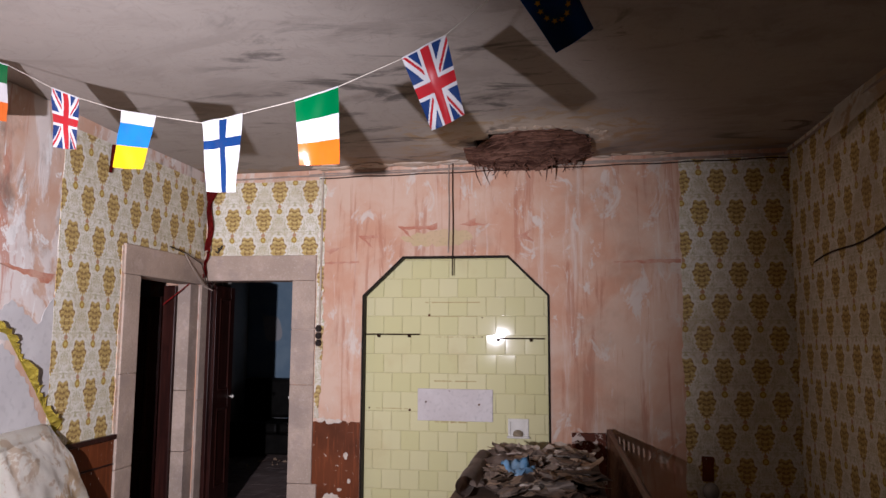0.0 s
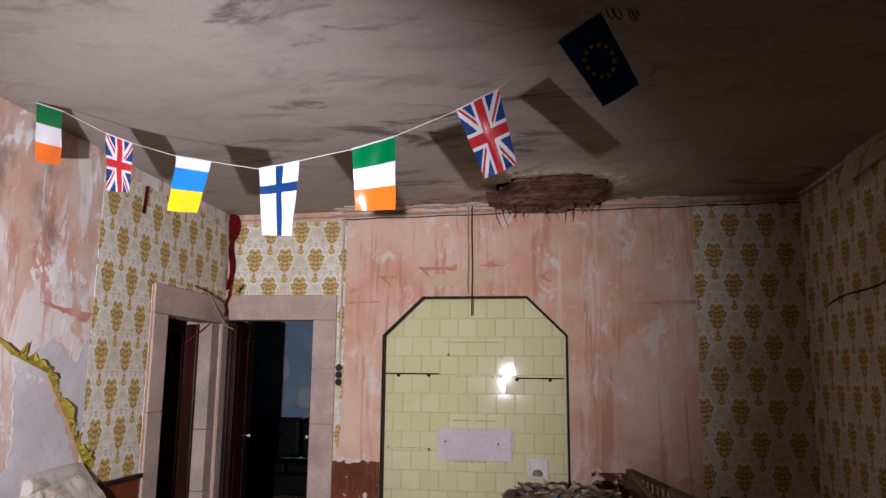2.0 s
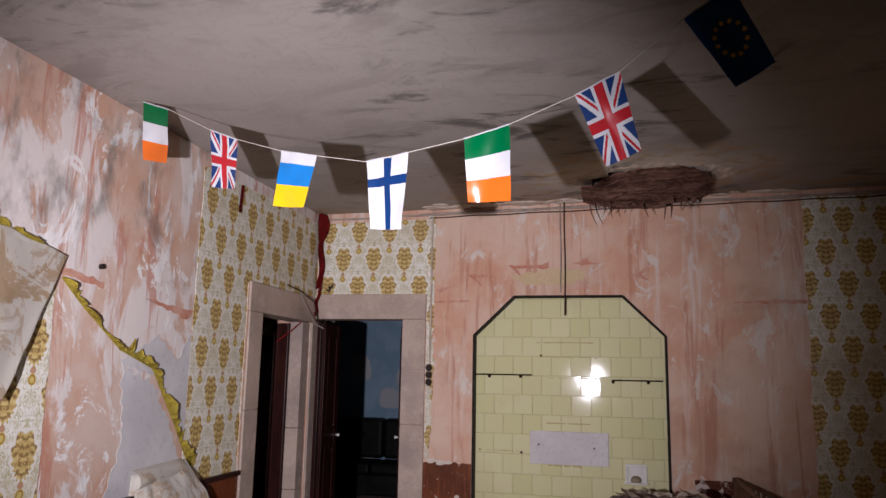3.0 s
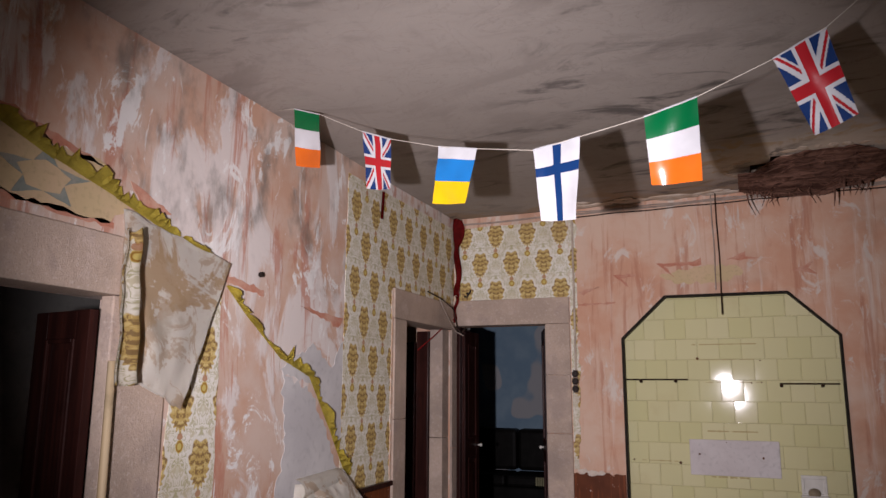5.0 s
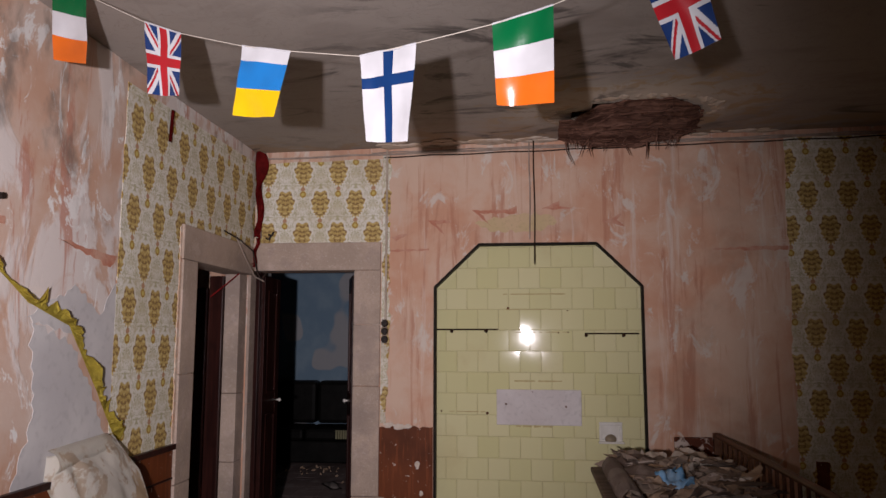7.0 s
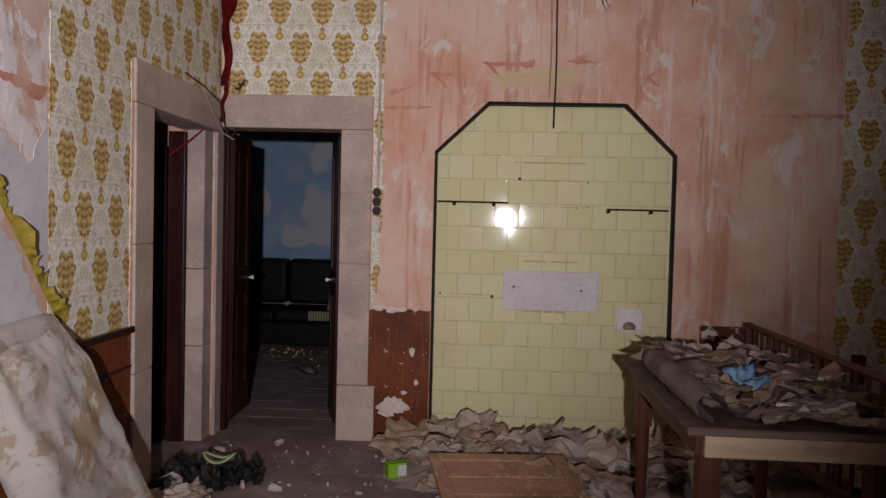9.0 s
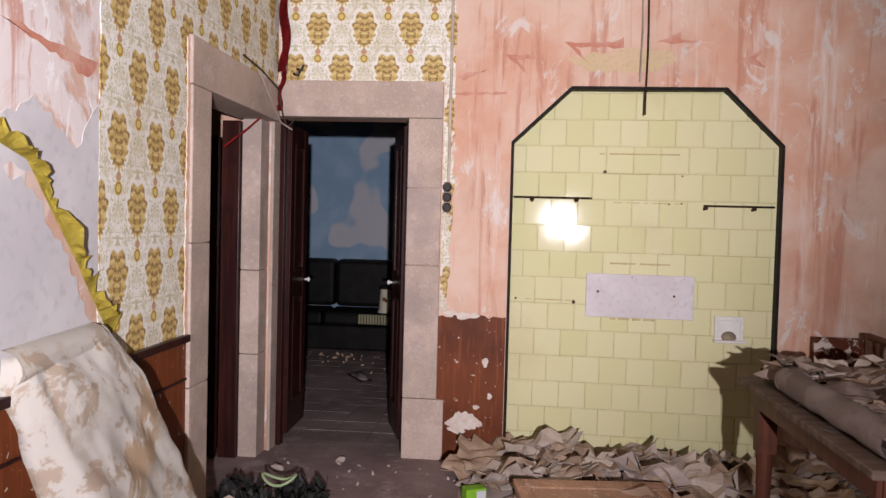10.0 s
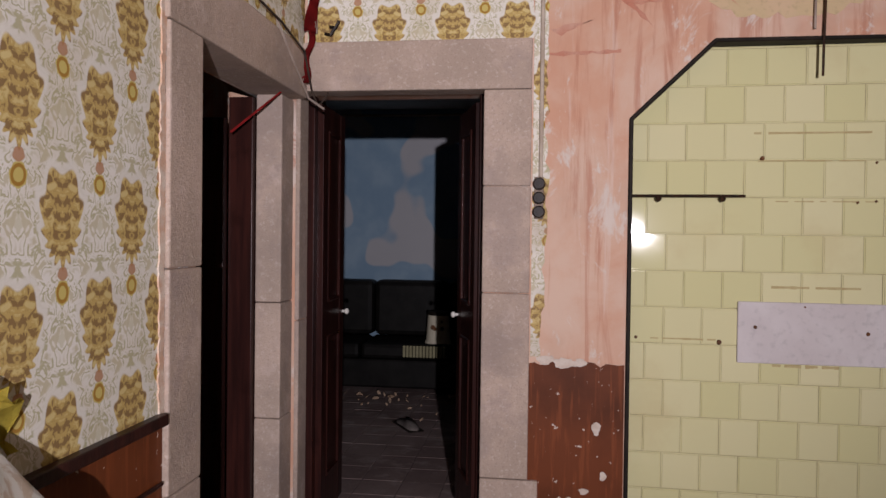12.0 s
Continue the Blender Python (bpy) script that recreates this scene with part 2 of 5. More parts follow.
def granite():
    n = Nodes("painted_granite", 0.8)
    sp, big = n.noise(130, 3, 0.7), n.noise(3.0, 5)
    c = n.mix(n.step(big, 0.35, 0.7), (0.42, 0.33, 0.265), (0.54, 0.42, 0.34))
    c = n.mix(n.math("MULTIPLY", n.step(sp, 0.52, 0.66), 0.4), c, (0.27, 0.20, 0.165))
    c = n.mix(n.math("MULTIPLY", n.step(n.noise(6, 6), 0.58, 0.7), 0.5), c, (0.34, 0.27, 0.24))
    c = n.mix(n.math("MULTIPLY", n.step(n.noise(55, 5, 0.7), 0.55, 0.66), 0.45), c, (0.66, 0.57, 0.51))
    c = n.mix(n.math("MULTIPLY", n.step(n.noise(8, 7, 0.7), 0.54, 0.64), 0.35), c, (0.62, 0.50, 0.44))
    c = n.mix(n.math("MULTIPLY", n.step(n.noise(1.7, 6, 0.65), 0.5, 0.64), 0.45), c, (0.27, 0.22, 0.20))
    n.bump(n.math("ADD", sp, n.math("ADD", n.math("MULTIPLY", big, 1.5), n.noise(18, 5))), 0.55, 0.006)
    return n.done(c)


def tile_glaze():
    n = Nodes("yellow_glaze", 0.05)
    r = n.chance()
    c = n.mix(r, (0.63, 0.60, 0.32), (0.68, 0.64, 0.38))
    dirt = n.noise(2.5, 6, 0.6)
    c = n.mix(n.math("MULTIPLY", n.step(dirt, 0.54, 0.74), 0.22), c, (0.48, 0.36, 0.17))
    n.bump(n.noise(6, 2), 0.02, 0.01)
    return n.done(c, n.math("ADD", 0.02, n.math("MULTIPLY", dirt, 0.06)))


def dusty_floor(name, a, b, dust):
    n = Nodes(name, 0.8)
    big, fine = n.noise(1.6, 6, 0.6), n.noise(35, 5, 0.7)
    c = n.mix(n.step(big, 0.4, 0.65), a, b)
    c = n.mix(n.math("MULTIPLY", n.step(n.noise(5, 6, 0.65), 0.5, 0.65), 0.7), c, dust)
    c = n.mix(n.math("MULTIPLY", n.step(fine, 0.58, 0.7), 0.5), c, tuple(v * 0.35 for v in a))
    n.bump(n.math("ADD", big, n.math("MULTIPLY", fine, 0.5)), 0.4, 0.008)
    return n.done(c)


def wood(name, a, b, rough=0.5, axis=0, grain=1.0):
    n = Nodes(name, rough)
    sc = [28 * grain] * 3
    sc[axis] = 1.6
    g = n.noise(1.0, 6, 0.6, n.scaled(*sc), 0.3)
    c = n.mix(n.step(g, 0.35, 0.68), a, b)
    c = n.mix(n.math("MULTIPLY", n.step(n.noise(5, 5), 0.55, 0.7), 0.4), c, tuple(v * 0.4 for v in a))
    n.bump(n.math("ADD", g, n.noise(60, 3)), 0.2, 0.003)
    return n.done(c)


PAPER_X, PAPER_Y = wallpaper("gold_crown_wallpaper", 0, 0.074, 0.065), wallpaper("gold_crown_wallpaper_side", 1, -0.04, -0.06)
PINK, PINK_LEFT = plaster("pink_distemper", 0), left_plaster()
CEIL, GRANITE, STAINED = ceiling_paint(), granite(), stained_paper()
DADO = chipped("brown_gloss_dado", (0.15, 0.041, 0.014), (0.62, 0.52, 0.44), 0.68, 0.5)
DOORWOOD = wood("dark_red_varnish", (0.020, 0.007, 0.006), (0.042, 0.013, 0.010), 0.32, 2)
TILE = tile_glaze()
GROUT = plain("tile_grout", (0.46, 0.41, 0.24), (0.34, 0.28, 0.16), 6, 0.8)
BLACKWOOD = plain("black_edge_trim", (0.012, 0.009, 0.007), (0.022, 0.016, 0.012), 10, 0.6)
FLOOR = dusty_floor("dusty_floor_boards", (0.22, 0.16, 0.15), (0.30, 0.23, 0.21), (0.40, 0.33, 0.30))
WHITEWALL = plain("dull_white_wall", (0.50, 0.49, 0.46), (0.40, 0.39, 0.37), 2, 0.85)
GREYPAPER = plain("lining_paper", (0.60, 0.58, 0.57), (0.50, 0.48, 0.48), 2.5, 0.8)
YELLOWPAPER = plain("torn_yellow_paper", (0.54, 0.43, 0.07), (0.40, 0.31, 0.05), 16, 0.75)
# dark colour for the unseen back wall, keeps bounced torch light down
BOUNCE_DARK = plain("bounce_dark_plaster", (0.16, 0.15, 0.14), (0.11, 0.10, 0.10), 3, 0.9)


# ---------- building helpers ----------
def add_box(bm, x0, x1, y0, y1, z0, z1, m=None, mat=0):
    v = bmesh.ops.create_cube(bm, size=1.0)["verts"]
    place = Matrix.LocRotScale(((x0 + x1) / 2, (y0 + y1) / 2, (z0 + z1) / 2), None, (x1 - x0, y1 - y0, z1 - z0))
    bmesh.ops.transform(bm, matrix=(m @ place) if m else place, verts=v)
    for f in {f for w in v for f in w.link_faces}:
        f.material_index = mat
    return v


def bevel(bm, w, seg=2):
    bmesh.ops.bevel(bm, geom=list(bm.edges), offset=w, segments=seg, affect="EDGES", profile=0.5)


def mesh_of(name, bm, mats, smooth=False):
    me = bpy.data.meshes.new(name)
    bmesh.ops.recalc_face_normals(bm, faces=list(bm.faces))
    bm.to_mesh(me)
    bm.free()
    for mm in mats if isinstance(mats, (list, tuple)) else [mats]:
        me.materials.append(mm)
    if smooth:
        me.polygons.foreach_set("use_smooth", [True] * len(me.polygons))
    return me


def part(name, bm, material, parent=None, label="", smooth=False):
    ob = new(name, mesh_of(name, bm, material, smooth))
    if parent is not None:
        ob.parent = parent
    if label:
        tagged(ob, label)
    return ob


def thing(name, label, category, at=(0, 0, 0), turn=0.0, group="", kind=""):
    ob = new(name)
    ob.empty_display_size = 0.1
    ob.matrix_world = pose(*at, 0, 0, turn)
    return tagged(ob, label, category, group, kind)


def boxpart(name, dims, material, parent=None, label="", soft=0.004, m=None):
    bm = bmesh.new()
    add_box(bm, *dims, m=m)
    if soft:
        bevel(bm, soft, 2)
    return part(name, bm, material, parent, label)


def tube(bm, pts, radius, sides=7, end=None):
    """A round bar along points; end: the radius at its end."""
    pts = [Vector(p) for p in pts]
    rings = []
    for i, p in enumerate(pts):
        d = (pts[min(i + 1, len(pts) - 1)] - pts[max(i - 1, 0)]).normalized()
        side = d.cross(Vector((0, 0, 1)) if abs(d.z) < 0.9 else Vector((1, 0, 0))).normalized()
        up = side.cross(d)
        r = radius if end is None else radius + (end - radius) * i / (len(pts) - 1)
        rings.append([bm.verts.new(p + r * (math.cos(k * 2 * math.pi / sides) * side + math.sin(k * 2 * math.pi / sides) * up)) for k in range(sides)])
    for a, b in zip(rings, rings[1:]):
        for k in range(sides):
            bm.faces.new((a[k], a[(k + 1) % sides], b[(k + 1) % sides], b[k]))
    bm.faces.new(rings[0])
    bm.faces.new(list(reversed(rings[-1])))


def ragged(points, rough, step=0.02, seed=0, open_edges=()):
    """A closed outline with its edges broken up; edges named in open_edges stay straight."""
    rnd = random.Random(seed)
    out = []
    for i, p in enumerate(points):
        q = points[(i + 1) % len(points)]
        n = 1 if i in open_edges else max(1, int(math.hypot(q[0] - p[0], q[1] - p[1]) / step))
        nx, ny = q[1] - p[1], p[0] - q[0]
        ln = math.hypot(nx, ny) or 1
        for k in range(n):
            t = k / n
            o = rnd.uniform(-rough, rough) + rough * 1.5 * noise.noise((p[0] + t * 9, p[1] + seed, i)) if k else 0
            out.append((p[0] + (q[0] - p[0]) * t + nx / ln * o, p[1] + (q[1] - p[1]) * t + ny / ln * o))
    return out


def on_wall(name, outline, plane, at, thick, material, label, category, kind="", group=""):
    """A thin sheet on a wall. plane 'far': outline in (x, z), standing out towards -y; 'left': outline in (y, z), towards +x."""
    bm = bmesh.new()
    place = (lambda a, b, d: (a, at - d, b)) if plane == "far" else (lambda a, b, d: (at + d, a, b))
    back = [bm.verts.new(place(a, b, 0.0)) for a, b in outline]
    front = [bm.verts.new(place(a, b, thick)) for a, b in outline]
    f = bm.faces.new(front)
    for i in range(len(outline)):
        j = (i + 1) % len(outline)
        bm.faces.new((back[i], back[j], front[j], front[i]))
    bm.normal_update()
    bmesh.ops.triangulate(bm, faces=[f], ngon_method="EAR_CLIP")
    ob = part(name, bm, material)
    return tagged(ob, label, category, group, kind)


# ---------- setting ----------
XL, XR, YF, YB = -2.13, 2.72, 6.40, -2.2


def ceil_z(x, y):
    return 2.985 + 0.095 * (x - XL) / (XR - XL)


def setting(name, bm, material, label, smooth=False):
    return tagged(part(name, bm, material, smooth=smooth), label, name.split("_")[0], kind="structure")


bm = bmesh.new()
add_box(bm, XL - 0.5, XR + 0.3, YB - 0.3, YF + 0.25, -0.15, 0.0)
floor = setting("floor", bm, FLOOR, "dusty worn floor with bits of fallen plaster")

bm = bmesh.new()
T = 3.35
DX0, DX1 = -2.145, -1.32   # far doorway
NX0, NX1, NZ, NC = -0.70, 0.83, 1.912, (-0.366, 0.507, 2.232)   # tiled niche
add_box(bm, XL - 0.5, DX0, YF, YF + 0.22, 0, T)
add_box(bm, DX0, DX1, YF, YF + 0.22, 2.05, T)
add_box(bm, DX1, XR + 0.3, YF + 0.10, YF + 0.22, 0, T)
add_box(bm, DX1, NX0, YF, YF + 0.10, 0, T)
add_box(bm, NX1, XR + 0.3, YF, YF + 0.10, 0, T)
add_box(bm, NX0, NX1, YF, YF + 0.10, NC[2], T)
for xa, xb in ((NX0, NC[0]), (NX1, NC[1])):
    tri = [(xa, NZ), (xb, NC[2]), (xa, NC[2])]
    a = [bm.verts.new((x, YF, z)) for x, z in tri]
    b = [bm.verts.new((x, YF + 0.10, z)) for x, z in tri]
    bm.faces.new(a), bm.faces.new(b)
    for i in range(3):
        bm.faces.new((a[i], a[(i + 1) % 3], b[(i + 1) % 3], b[i]))
wall_far = setting("wall_far", bm, PINK, "faded pink distempered wall with runs and scraped patches")

bm = bmesh.new()
L0, L1 = 5.365, 6.25      # near-corner doorway in the left wall
M0, M1 = 1.54, 2.60      # doorway further back
for y0, y1, z0 in ((YB - 0.3, M0, 0), (M0, M1 + 0.14, 1.88), (M1 + 0.14, L0, 0), (L0, YF, 2.015)):
    add_box(bm, XL - 0.20, XL, y0, y1, z0, T)
wall_left = setting("wall_left", bm, PINK_LEFT, "pink plaster wall scraped to white with mould stains")
bm = bmesh.new()
add_box(bm, XR, XR + 0.25, YB - 0.3, YF, 0, T)
wall_right = setting("wall_right", bm, PAPER_Y, "wall covered in gold patterned paper, in shade")
# added wall behind the camera, dark so that it throws little light back
bm = bmesh.new()
add_box(bm, XL, XR, YB - 0.3, YB, 0, T)
wall_back = setting("wall_back", bm, BOUNCE_DARK, "unseen closing wall, coloured dark to cut bounced light")

# ceiling: a slightly sagging slab
bm = bmesh.new()
nx, ny = 40, 60
grid = [[bm.verts.new((XL + (XR - XL) * i / nx, YB + (YF - YB) * j / ny, 0)) for i in range(nx + 1)] for j in range(ny + 1)]
for row in grid:
    for v in row:
        v.co.z = ceil_z(v.co.x, v.co.y) + 0.010 * noise.noise((v.co.x * 1.1, v.co.y * 1.1, 0))
HOLE = (0.69, 5.76, 0.45, 0.22)


def in_hole(x, y):
    a, b = (x - HOLE[0]) / HOLE[2], (y - HOLE[1]) / HOLE[3]
    return a * a + b * b + 0.5 * noise.noise((x * 6, y * 6, 3)) < 1.0


for j in range(ny):
    for i in range(nx):
        c = (grid[j][i].co + grid[j + 1][i + 1].co) / 2
        if not in_hole(c.x, c.y):
            bm.faces.new((grid[j][i], grid[j][i + 1], grid[j + 1][i + 1], grid[j + 1][i]))
bmesh.ops.delete(bm, geom=[v for v in bm.verts if not v.link_faces], context="VERTS")
ext = bmesh.ops.extrude_face_region(bm, geom=list(bm.faces))
bmesh.ops.translate(bm, vec=(0, 0, 0.05), verts=[g for g in ext["geom"] if isinstance(g, bmesh.types.BMVert)])
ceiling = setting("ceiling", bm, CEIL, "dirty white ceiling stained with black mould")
# near-black slab that closes the space over the ceiling hole
bm = bmesh.new()
add_box(bm, XL - 0.3, XR + 0.3, YB - 0.3, YF + 0.3, 3.36, 3.5)
roof_void = setting("ceiling_above", bm, plain("near_black_boards", (0.030, 0.022, 0.018), (0.016, 0.012, 0.010), 6, 0.9), "dark boards above the fallen ceiling")

# ---------- next rooms ----------
def sky_paint():
    n = Nodes("blue_wall_with_pale_patches", 0.8)
    p = n.noise(2.6, 0.6, 0.4, n.scaled(1, 1, 0.9), 0.0)
    c = n.mix(n.step(n.noise(3, 4), 0.35, 0.7), (0.20, 0.30, 0.40), (0.26, 0.36, 0.45))
    c = n.mix(n.math("MULTIPLY", n.step(p, 0.56, 0.61), 0.75), c, (0.48, 0.45, 0.44))
    n.bump(n.noise(30, 4), 0.2, 0.004)
    return n.done(c)


RX0, RX1, RY1, RZ = -3.5, 0.4, 10.6, 2.70
bm = bmesh.new()
add_box(bm, RX0, RX1, RY1, RY1 + 0.2, 0, RZ)
setting("wall_blue", bm, sky_paint(), "blue painted wall with pale patches like clouds")
bm = bmesh.new()
add_box(bm, RX0 - 0.2, RX0, YF + 0.22, RY1, 0, RZ)
add_box(bm, RX1, RX1 + 0.2, YF + 0.22, RY1, 0, RZ)
setting("wall_beyond", bm, WHITEWALL, "dull side walls of the room beyond")
bm = bmesh.new()
add_box(bm, RX0 - 0.2, RX1 + 0.2, YF + 0.22, RY1 + 0.2, RZ, RZ + 0.12)
setting("ceiling_beyond", bm, WHITEWALL, "plain off-white ceiling of the room beyond")
bm = bmesh.new()
add_box(bm, RX0 - 0.2, RX1 + 0.2, YF + 0.25, RY1 + 0.2, -0.15, -0.006)
floor_beyond = setting("floor_beyond", bm, plain("dirty_grout", (0.10, 0.08, 0.07), (0.15, 0.12, 0.11), 9, 0.95), "floor bed between the tiles")
# side room behind the left wall
bm = bmesh.new()
add_box(bm, -4.6, -4.4, YB - 0.3, 7.4, 0, 2.7)
add_box(bm, -4.4, XL - 0.2, 7.2, 7.4, 0, 2.7)
add_box(bm, -4.4, XL - 0.2, YB - 0.3, YB, 0, 2.7)
setting("wall_side", bm, WHITEWALL, "grey-white walls of the dark side room")
bm = bmesh.new()
add_box(bm, -4.6, XL - 0.2, YB - 0.3, 7.4, 2.7, 2.8)
setting("ceiling_side", bm, WHITEWALL, "off-white ceiling of the side room")
bm = bmesh.new()
add_box(bm, -4.6, XL - 0.5, YB - 0.3, 7.4, -0.15, 0.0)
setting("floor_side", bm, FLOOR, "dusty floor of the side room")


# ---------- stone door frames ----------
def stone(parent, dims, soft=0.006):
    return boxpart("stone", dims, GRANITE, parent, soft=soft)


far_frame = thing("door_frame_1", "painted granite frame round the double doorway", "door frame", kind="structure")
for d in ((DX0 - 0.012, -1.12, 2.046, 2.262),):
    stone(far_frame, (d[0], d[1], YF - 0.022, YF + 0.10, d[2], d[3]))
for z0, z1, xo in ((1.632, 2.044, -1.12), (1.172, 1.629, -1.12), (0.37, 1.169, -1.118), (0.0, 0.367, -1.075)):
    stone(far_frame, (DX1 - 0.004, xo, YF - 0.020, YF + 0.10, z0, z1))
for z0, z1 in ((1.03, 2.044), (0.0, 1.027)):
    stone(far_frame, (DX0 - 0.015, DX0 + 0.006, YF - 0.02, YF + 0.10, z0, z1))

side_frame = thing("door_frame_2", "painted granite frame round the corner doorway", "door frame", kind="structure")
stone(side_frame, (XL - 0.185, XL + 0.022, 5.155, YF - 0.024, 2.012, 2.226))
for z0, z1 in ((1.31, 2.010), (0.66, 1.307), (0.0, 0.657)):
    stone(side_frame, (XL - 0.185, XL + 0.020, 5.165, L0 + 0.004, z0, z1))
for z0, z1 in ((1.12, 2.010), (0.62, 1.117), (0.0, 0.617)):
    stone(side_frame, (XL - 0.16, XL - 0.045, L1 - 0.004, YF - 0.002, z0, z1))

mid_frame = thing("door_frame_3", "painted granite frame round a low doorway", "door frame", kind="structure")
stone(mid_frame, (XL - 0.16, XL + 0.022, 1.10, 2.625, 1.876, 2.110))
for z0, z1 in ((0.95, 1.874), (0.0, 0.947)):
    stone(mid_frame, (XL - 0.045, XL + 0.020, M1 - 0.004, 2.91, z0, z1))
    stone(mid_frame, (XL - 0.16, XL + 0.020, 1.2, M0 + 0.004, z0, z1))

# door linings
for nm, dims in (("door_lining", (XL - 0.27, XL - 0.162, L1 - 0.035, L1 + 0.19, 0, 1.994)), ("door_lining", (XL - 0.26, XL - 0.187, L0 - 0.02, L0 + 0.02, 0, 2.0)),
                 ("door_lining", (DX0 - 0.01, DX0 + 0.035, YF + 0.102, YF + 0.16, 0, 2.05)), ("door_lining", (DX1 - 0.03, DX1 + 0.02, YF + 0.102, YF + 0.16, 0, 2.05))):
    tagged(boxpart(nm, dims, DOORWOOD), "dark red varnished door lining", "door lining", kind="structure")

KNOB = plain("white_porcelain", (0.75, 0.73, 0.68), (0.68, 0.66, 0.60), 20, 0.15, 0.02)


def door_leaf(name, width, height, at, turn, knob=None, low=0.88):
    """A two-panel leaf, hinged at its origin, lying along +x. knob: its distance from the hinge."""
    d = thing(name, "dark red varnished panel door standing open", "door", at, turn, kind="structure")
    s, t = 0.085, 0.038
    for x0, x1 in ((0, s), (width - s, width)):
        boxpart("stile", (x0, x1, -t / 2, t / 2, 0.015, height), DOORWOOD, d, soft=0.003)
    rails = ((0.015, 0.20), (low, low + 0.16), (height - 0.11, height))
    for z0, z1 in rails:
        boxpart("rail", (s + 0.0005, width - s - 0.0005, -t / 2 + 0.001, t / 2 - 0.001, z0, z1), DOORWOOD, d, soft=0.003)
    for z0, z1 in ((rails[0][1], rails[1][0]), (rails[1][1], rails[2][0])):
        bm = bmesh.new()
        add_box(bm, s, width - s, -0.008, 0.008, z0, z1)
        add_box(bm, s + 0.045, width - s - 0.045, -0.014, 0.014, z0 + 0.045, z1 - 0.045)
        part("panel", bm, DOORWOOD, d)
        bm = bmesh.new()
        for sgn in (-1, 1):
            y0, y1 = (0.0085, 0.024) if sgn > 0 else (-0.024, -0.0085)
            for dims in ((s, s + 0.018, z0, z1), (width - s - 0.018, width - s, z0, z1), (s + 0.018, width - s - 0.018, z0, z0 + 0.018), (s + 0.018, width - s - 0.018, z1 - 0.018, z1)):
                add_box(bm, dims[0], dims[1], y0, y1, dims[2], dims[3])
        bevel(bm, 0.004, 1)
        part("moulding", bm, DOORWOOD, d)
    if knob:
        for sgn in (-1, 1):
            bm = bmesh.new()
            for r, y0, y1 in ((0.008, 0.018, 0.038),):
                tube(bm, [(knob, sgn * y0, low + 0.09), (knob, sgn * y1, low + 0.09)], r, 8)
            v = bmesh.ops.create_uvsphere(bm, u_segments=12, v_segments=8, radius=0.016)["verts"]
            bmesh.ops.transform(bm, matrix=Matrix.Translation((knob, sgn * 0.044, low + 0.09)) @ Matrix.Diagonal((1, 0.75, 1, 1)), verts=v)
            part("knob", bm, KNOB, d, "white porcelain knob", smooth=True)
    return d


door_leaf("door_1", 0.40, 1.97, (DX0 + 0.045, YF + 0.15, 0.05), 91, knob=0.37)
door_leaf("door_2", 0.40, 1.97, (DX1 - 0.035, YF + 0.15, 0.05), 107, knob=0.37)
door_leaf("door_3", 0.80, 1.90, (XL - 0.272, L1 - 0.06, 0), 182, low=0.62)
door_leaf("door_4", 0.37, 1.82, (XL - 0.055, M1 - 0.020, 0), 169)

# ---------- wallpapers and wall dressings ----------
on_wall("wallpaper", ragged([(-2.115, 2.264), (-1.115, 2.264), (-1.115, 2.915), (-2.115, 2.90)], 0.004, 0.05, 2, (0, 3)), "far", YF, 0.003, PAPER_X,
        "gold crown patterned wallpaper above the double door", "wallpaper", "structure")
on_wall("wallpaper", ragged([(1.87, 0.0), (XR, 0.0), (XR, 3.02), (1.885, 3.00)], 0.008, 0.04, 3, (0, 1)), "far", YF, 0.003, PAPER_X,
        "gold crown patterned wallpaper beside the corner, in shade", "wallpaper", "structure")
on_wall("wallpaper", ragged([(-1.113, 0.90), (-1.07, 0.90), (-1.052, 1.4), (-1.056, 2.1), (-1.048, 2.95), (-1.113, 2.94)], 0.010, 0.03, 4, (5,)), "far", YF, 0.004, PAPER_X,
        "torn narrow strip of wallpaper beside the stone jamb", "wallpaper", "structure")
on_wall("wallpaper", ragged([(4.45, 0.9), (5.15, 0.9), (5.15, 2.227), (6.395, 2.227), (6.395, 2.90), (4.46, 2.885)], 0.004, 0.05, 5, (1, 2, 3, 4)), "left", XL, 0.003, PAPER_Y,
        "gold crown patterned wallpaper round the corner doorway", "wallpaper", "structure")
on_wall("wallpaper", ragged([(2.925, 0.9), (3.285, 0.9), (3.26, 2.03), (2.99, 1.86)], 0.004, 0.05, 6), "left", XL, 0.003, PAPER_Y,
        "remaining strip of gold crown wallpaper beside the jamb", "wallpaper", "structure")
EDGEPAINT = plain("flaked_pink_edge", (0.62, 0.40, 0.28), (0.70, 0.60, 0.50), 20, 0.8)
on_wall("plaster_edge", ragged([(5.135, 0.9), (5.163, 0.9), (5.163, 2.21), (5.135, 2.21)], 0.005, 0.012, 7), "left", XL, 0.008, EDGEPAINT,
        "flaked plaster edge along the stone frame", "plaster", "structure")
on_wall("lining_paper", ragged([(3.764, 1.612), (4.121, 1.539), (4.331, 1.289), (4.454, 1.106), (4.47, 1.827), (4.32, 1.64), (4.096, 1.775)], 0.012, 0.03, 8), "left", XL, 0.002, GREYPAPER,
        "bare whitish patch of wall where paper came off", "plaster", "structure")
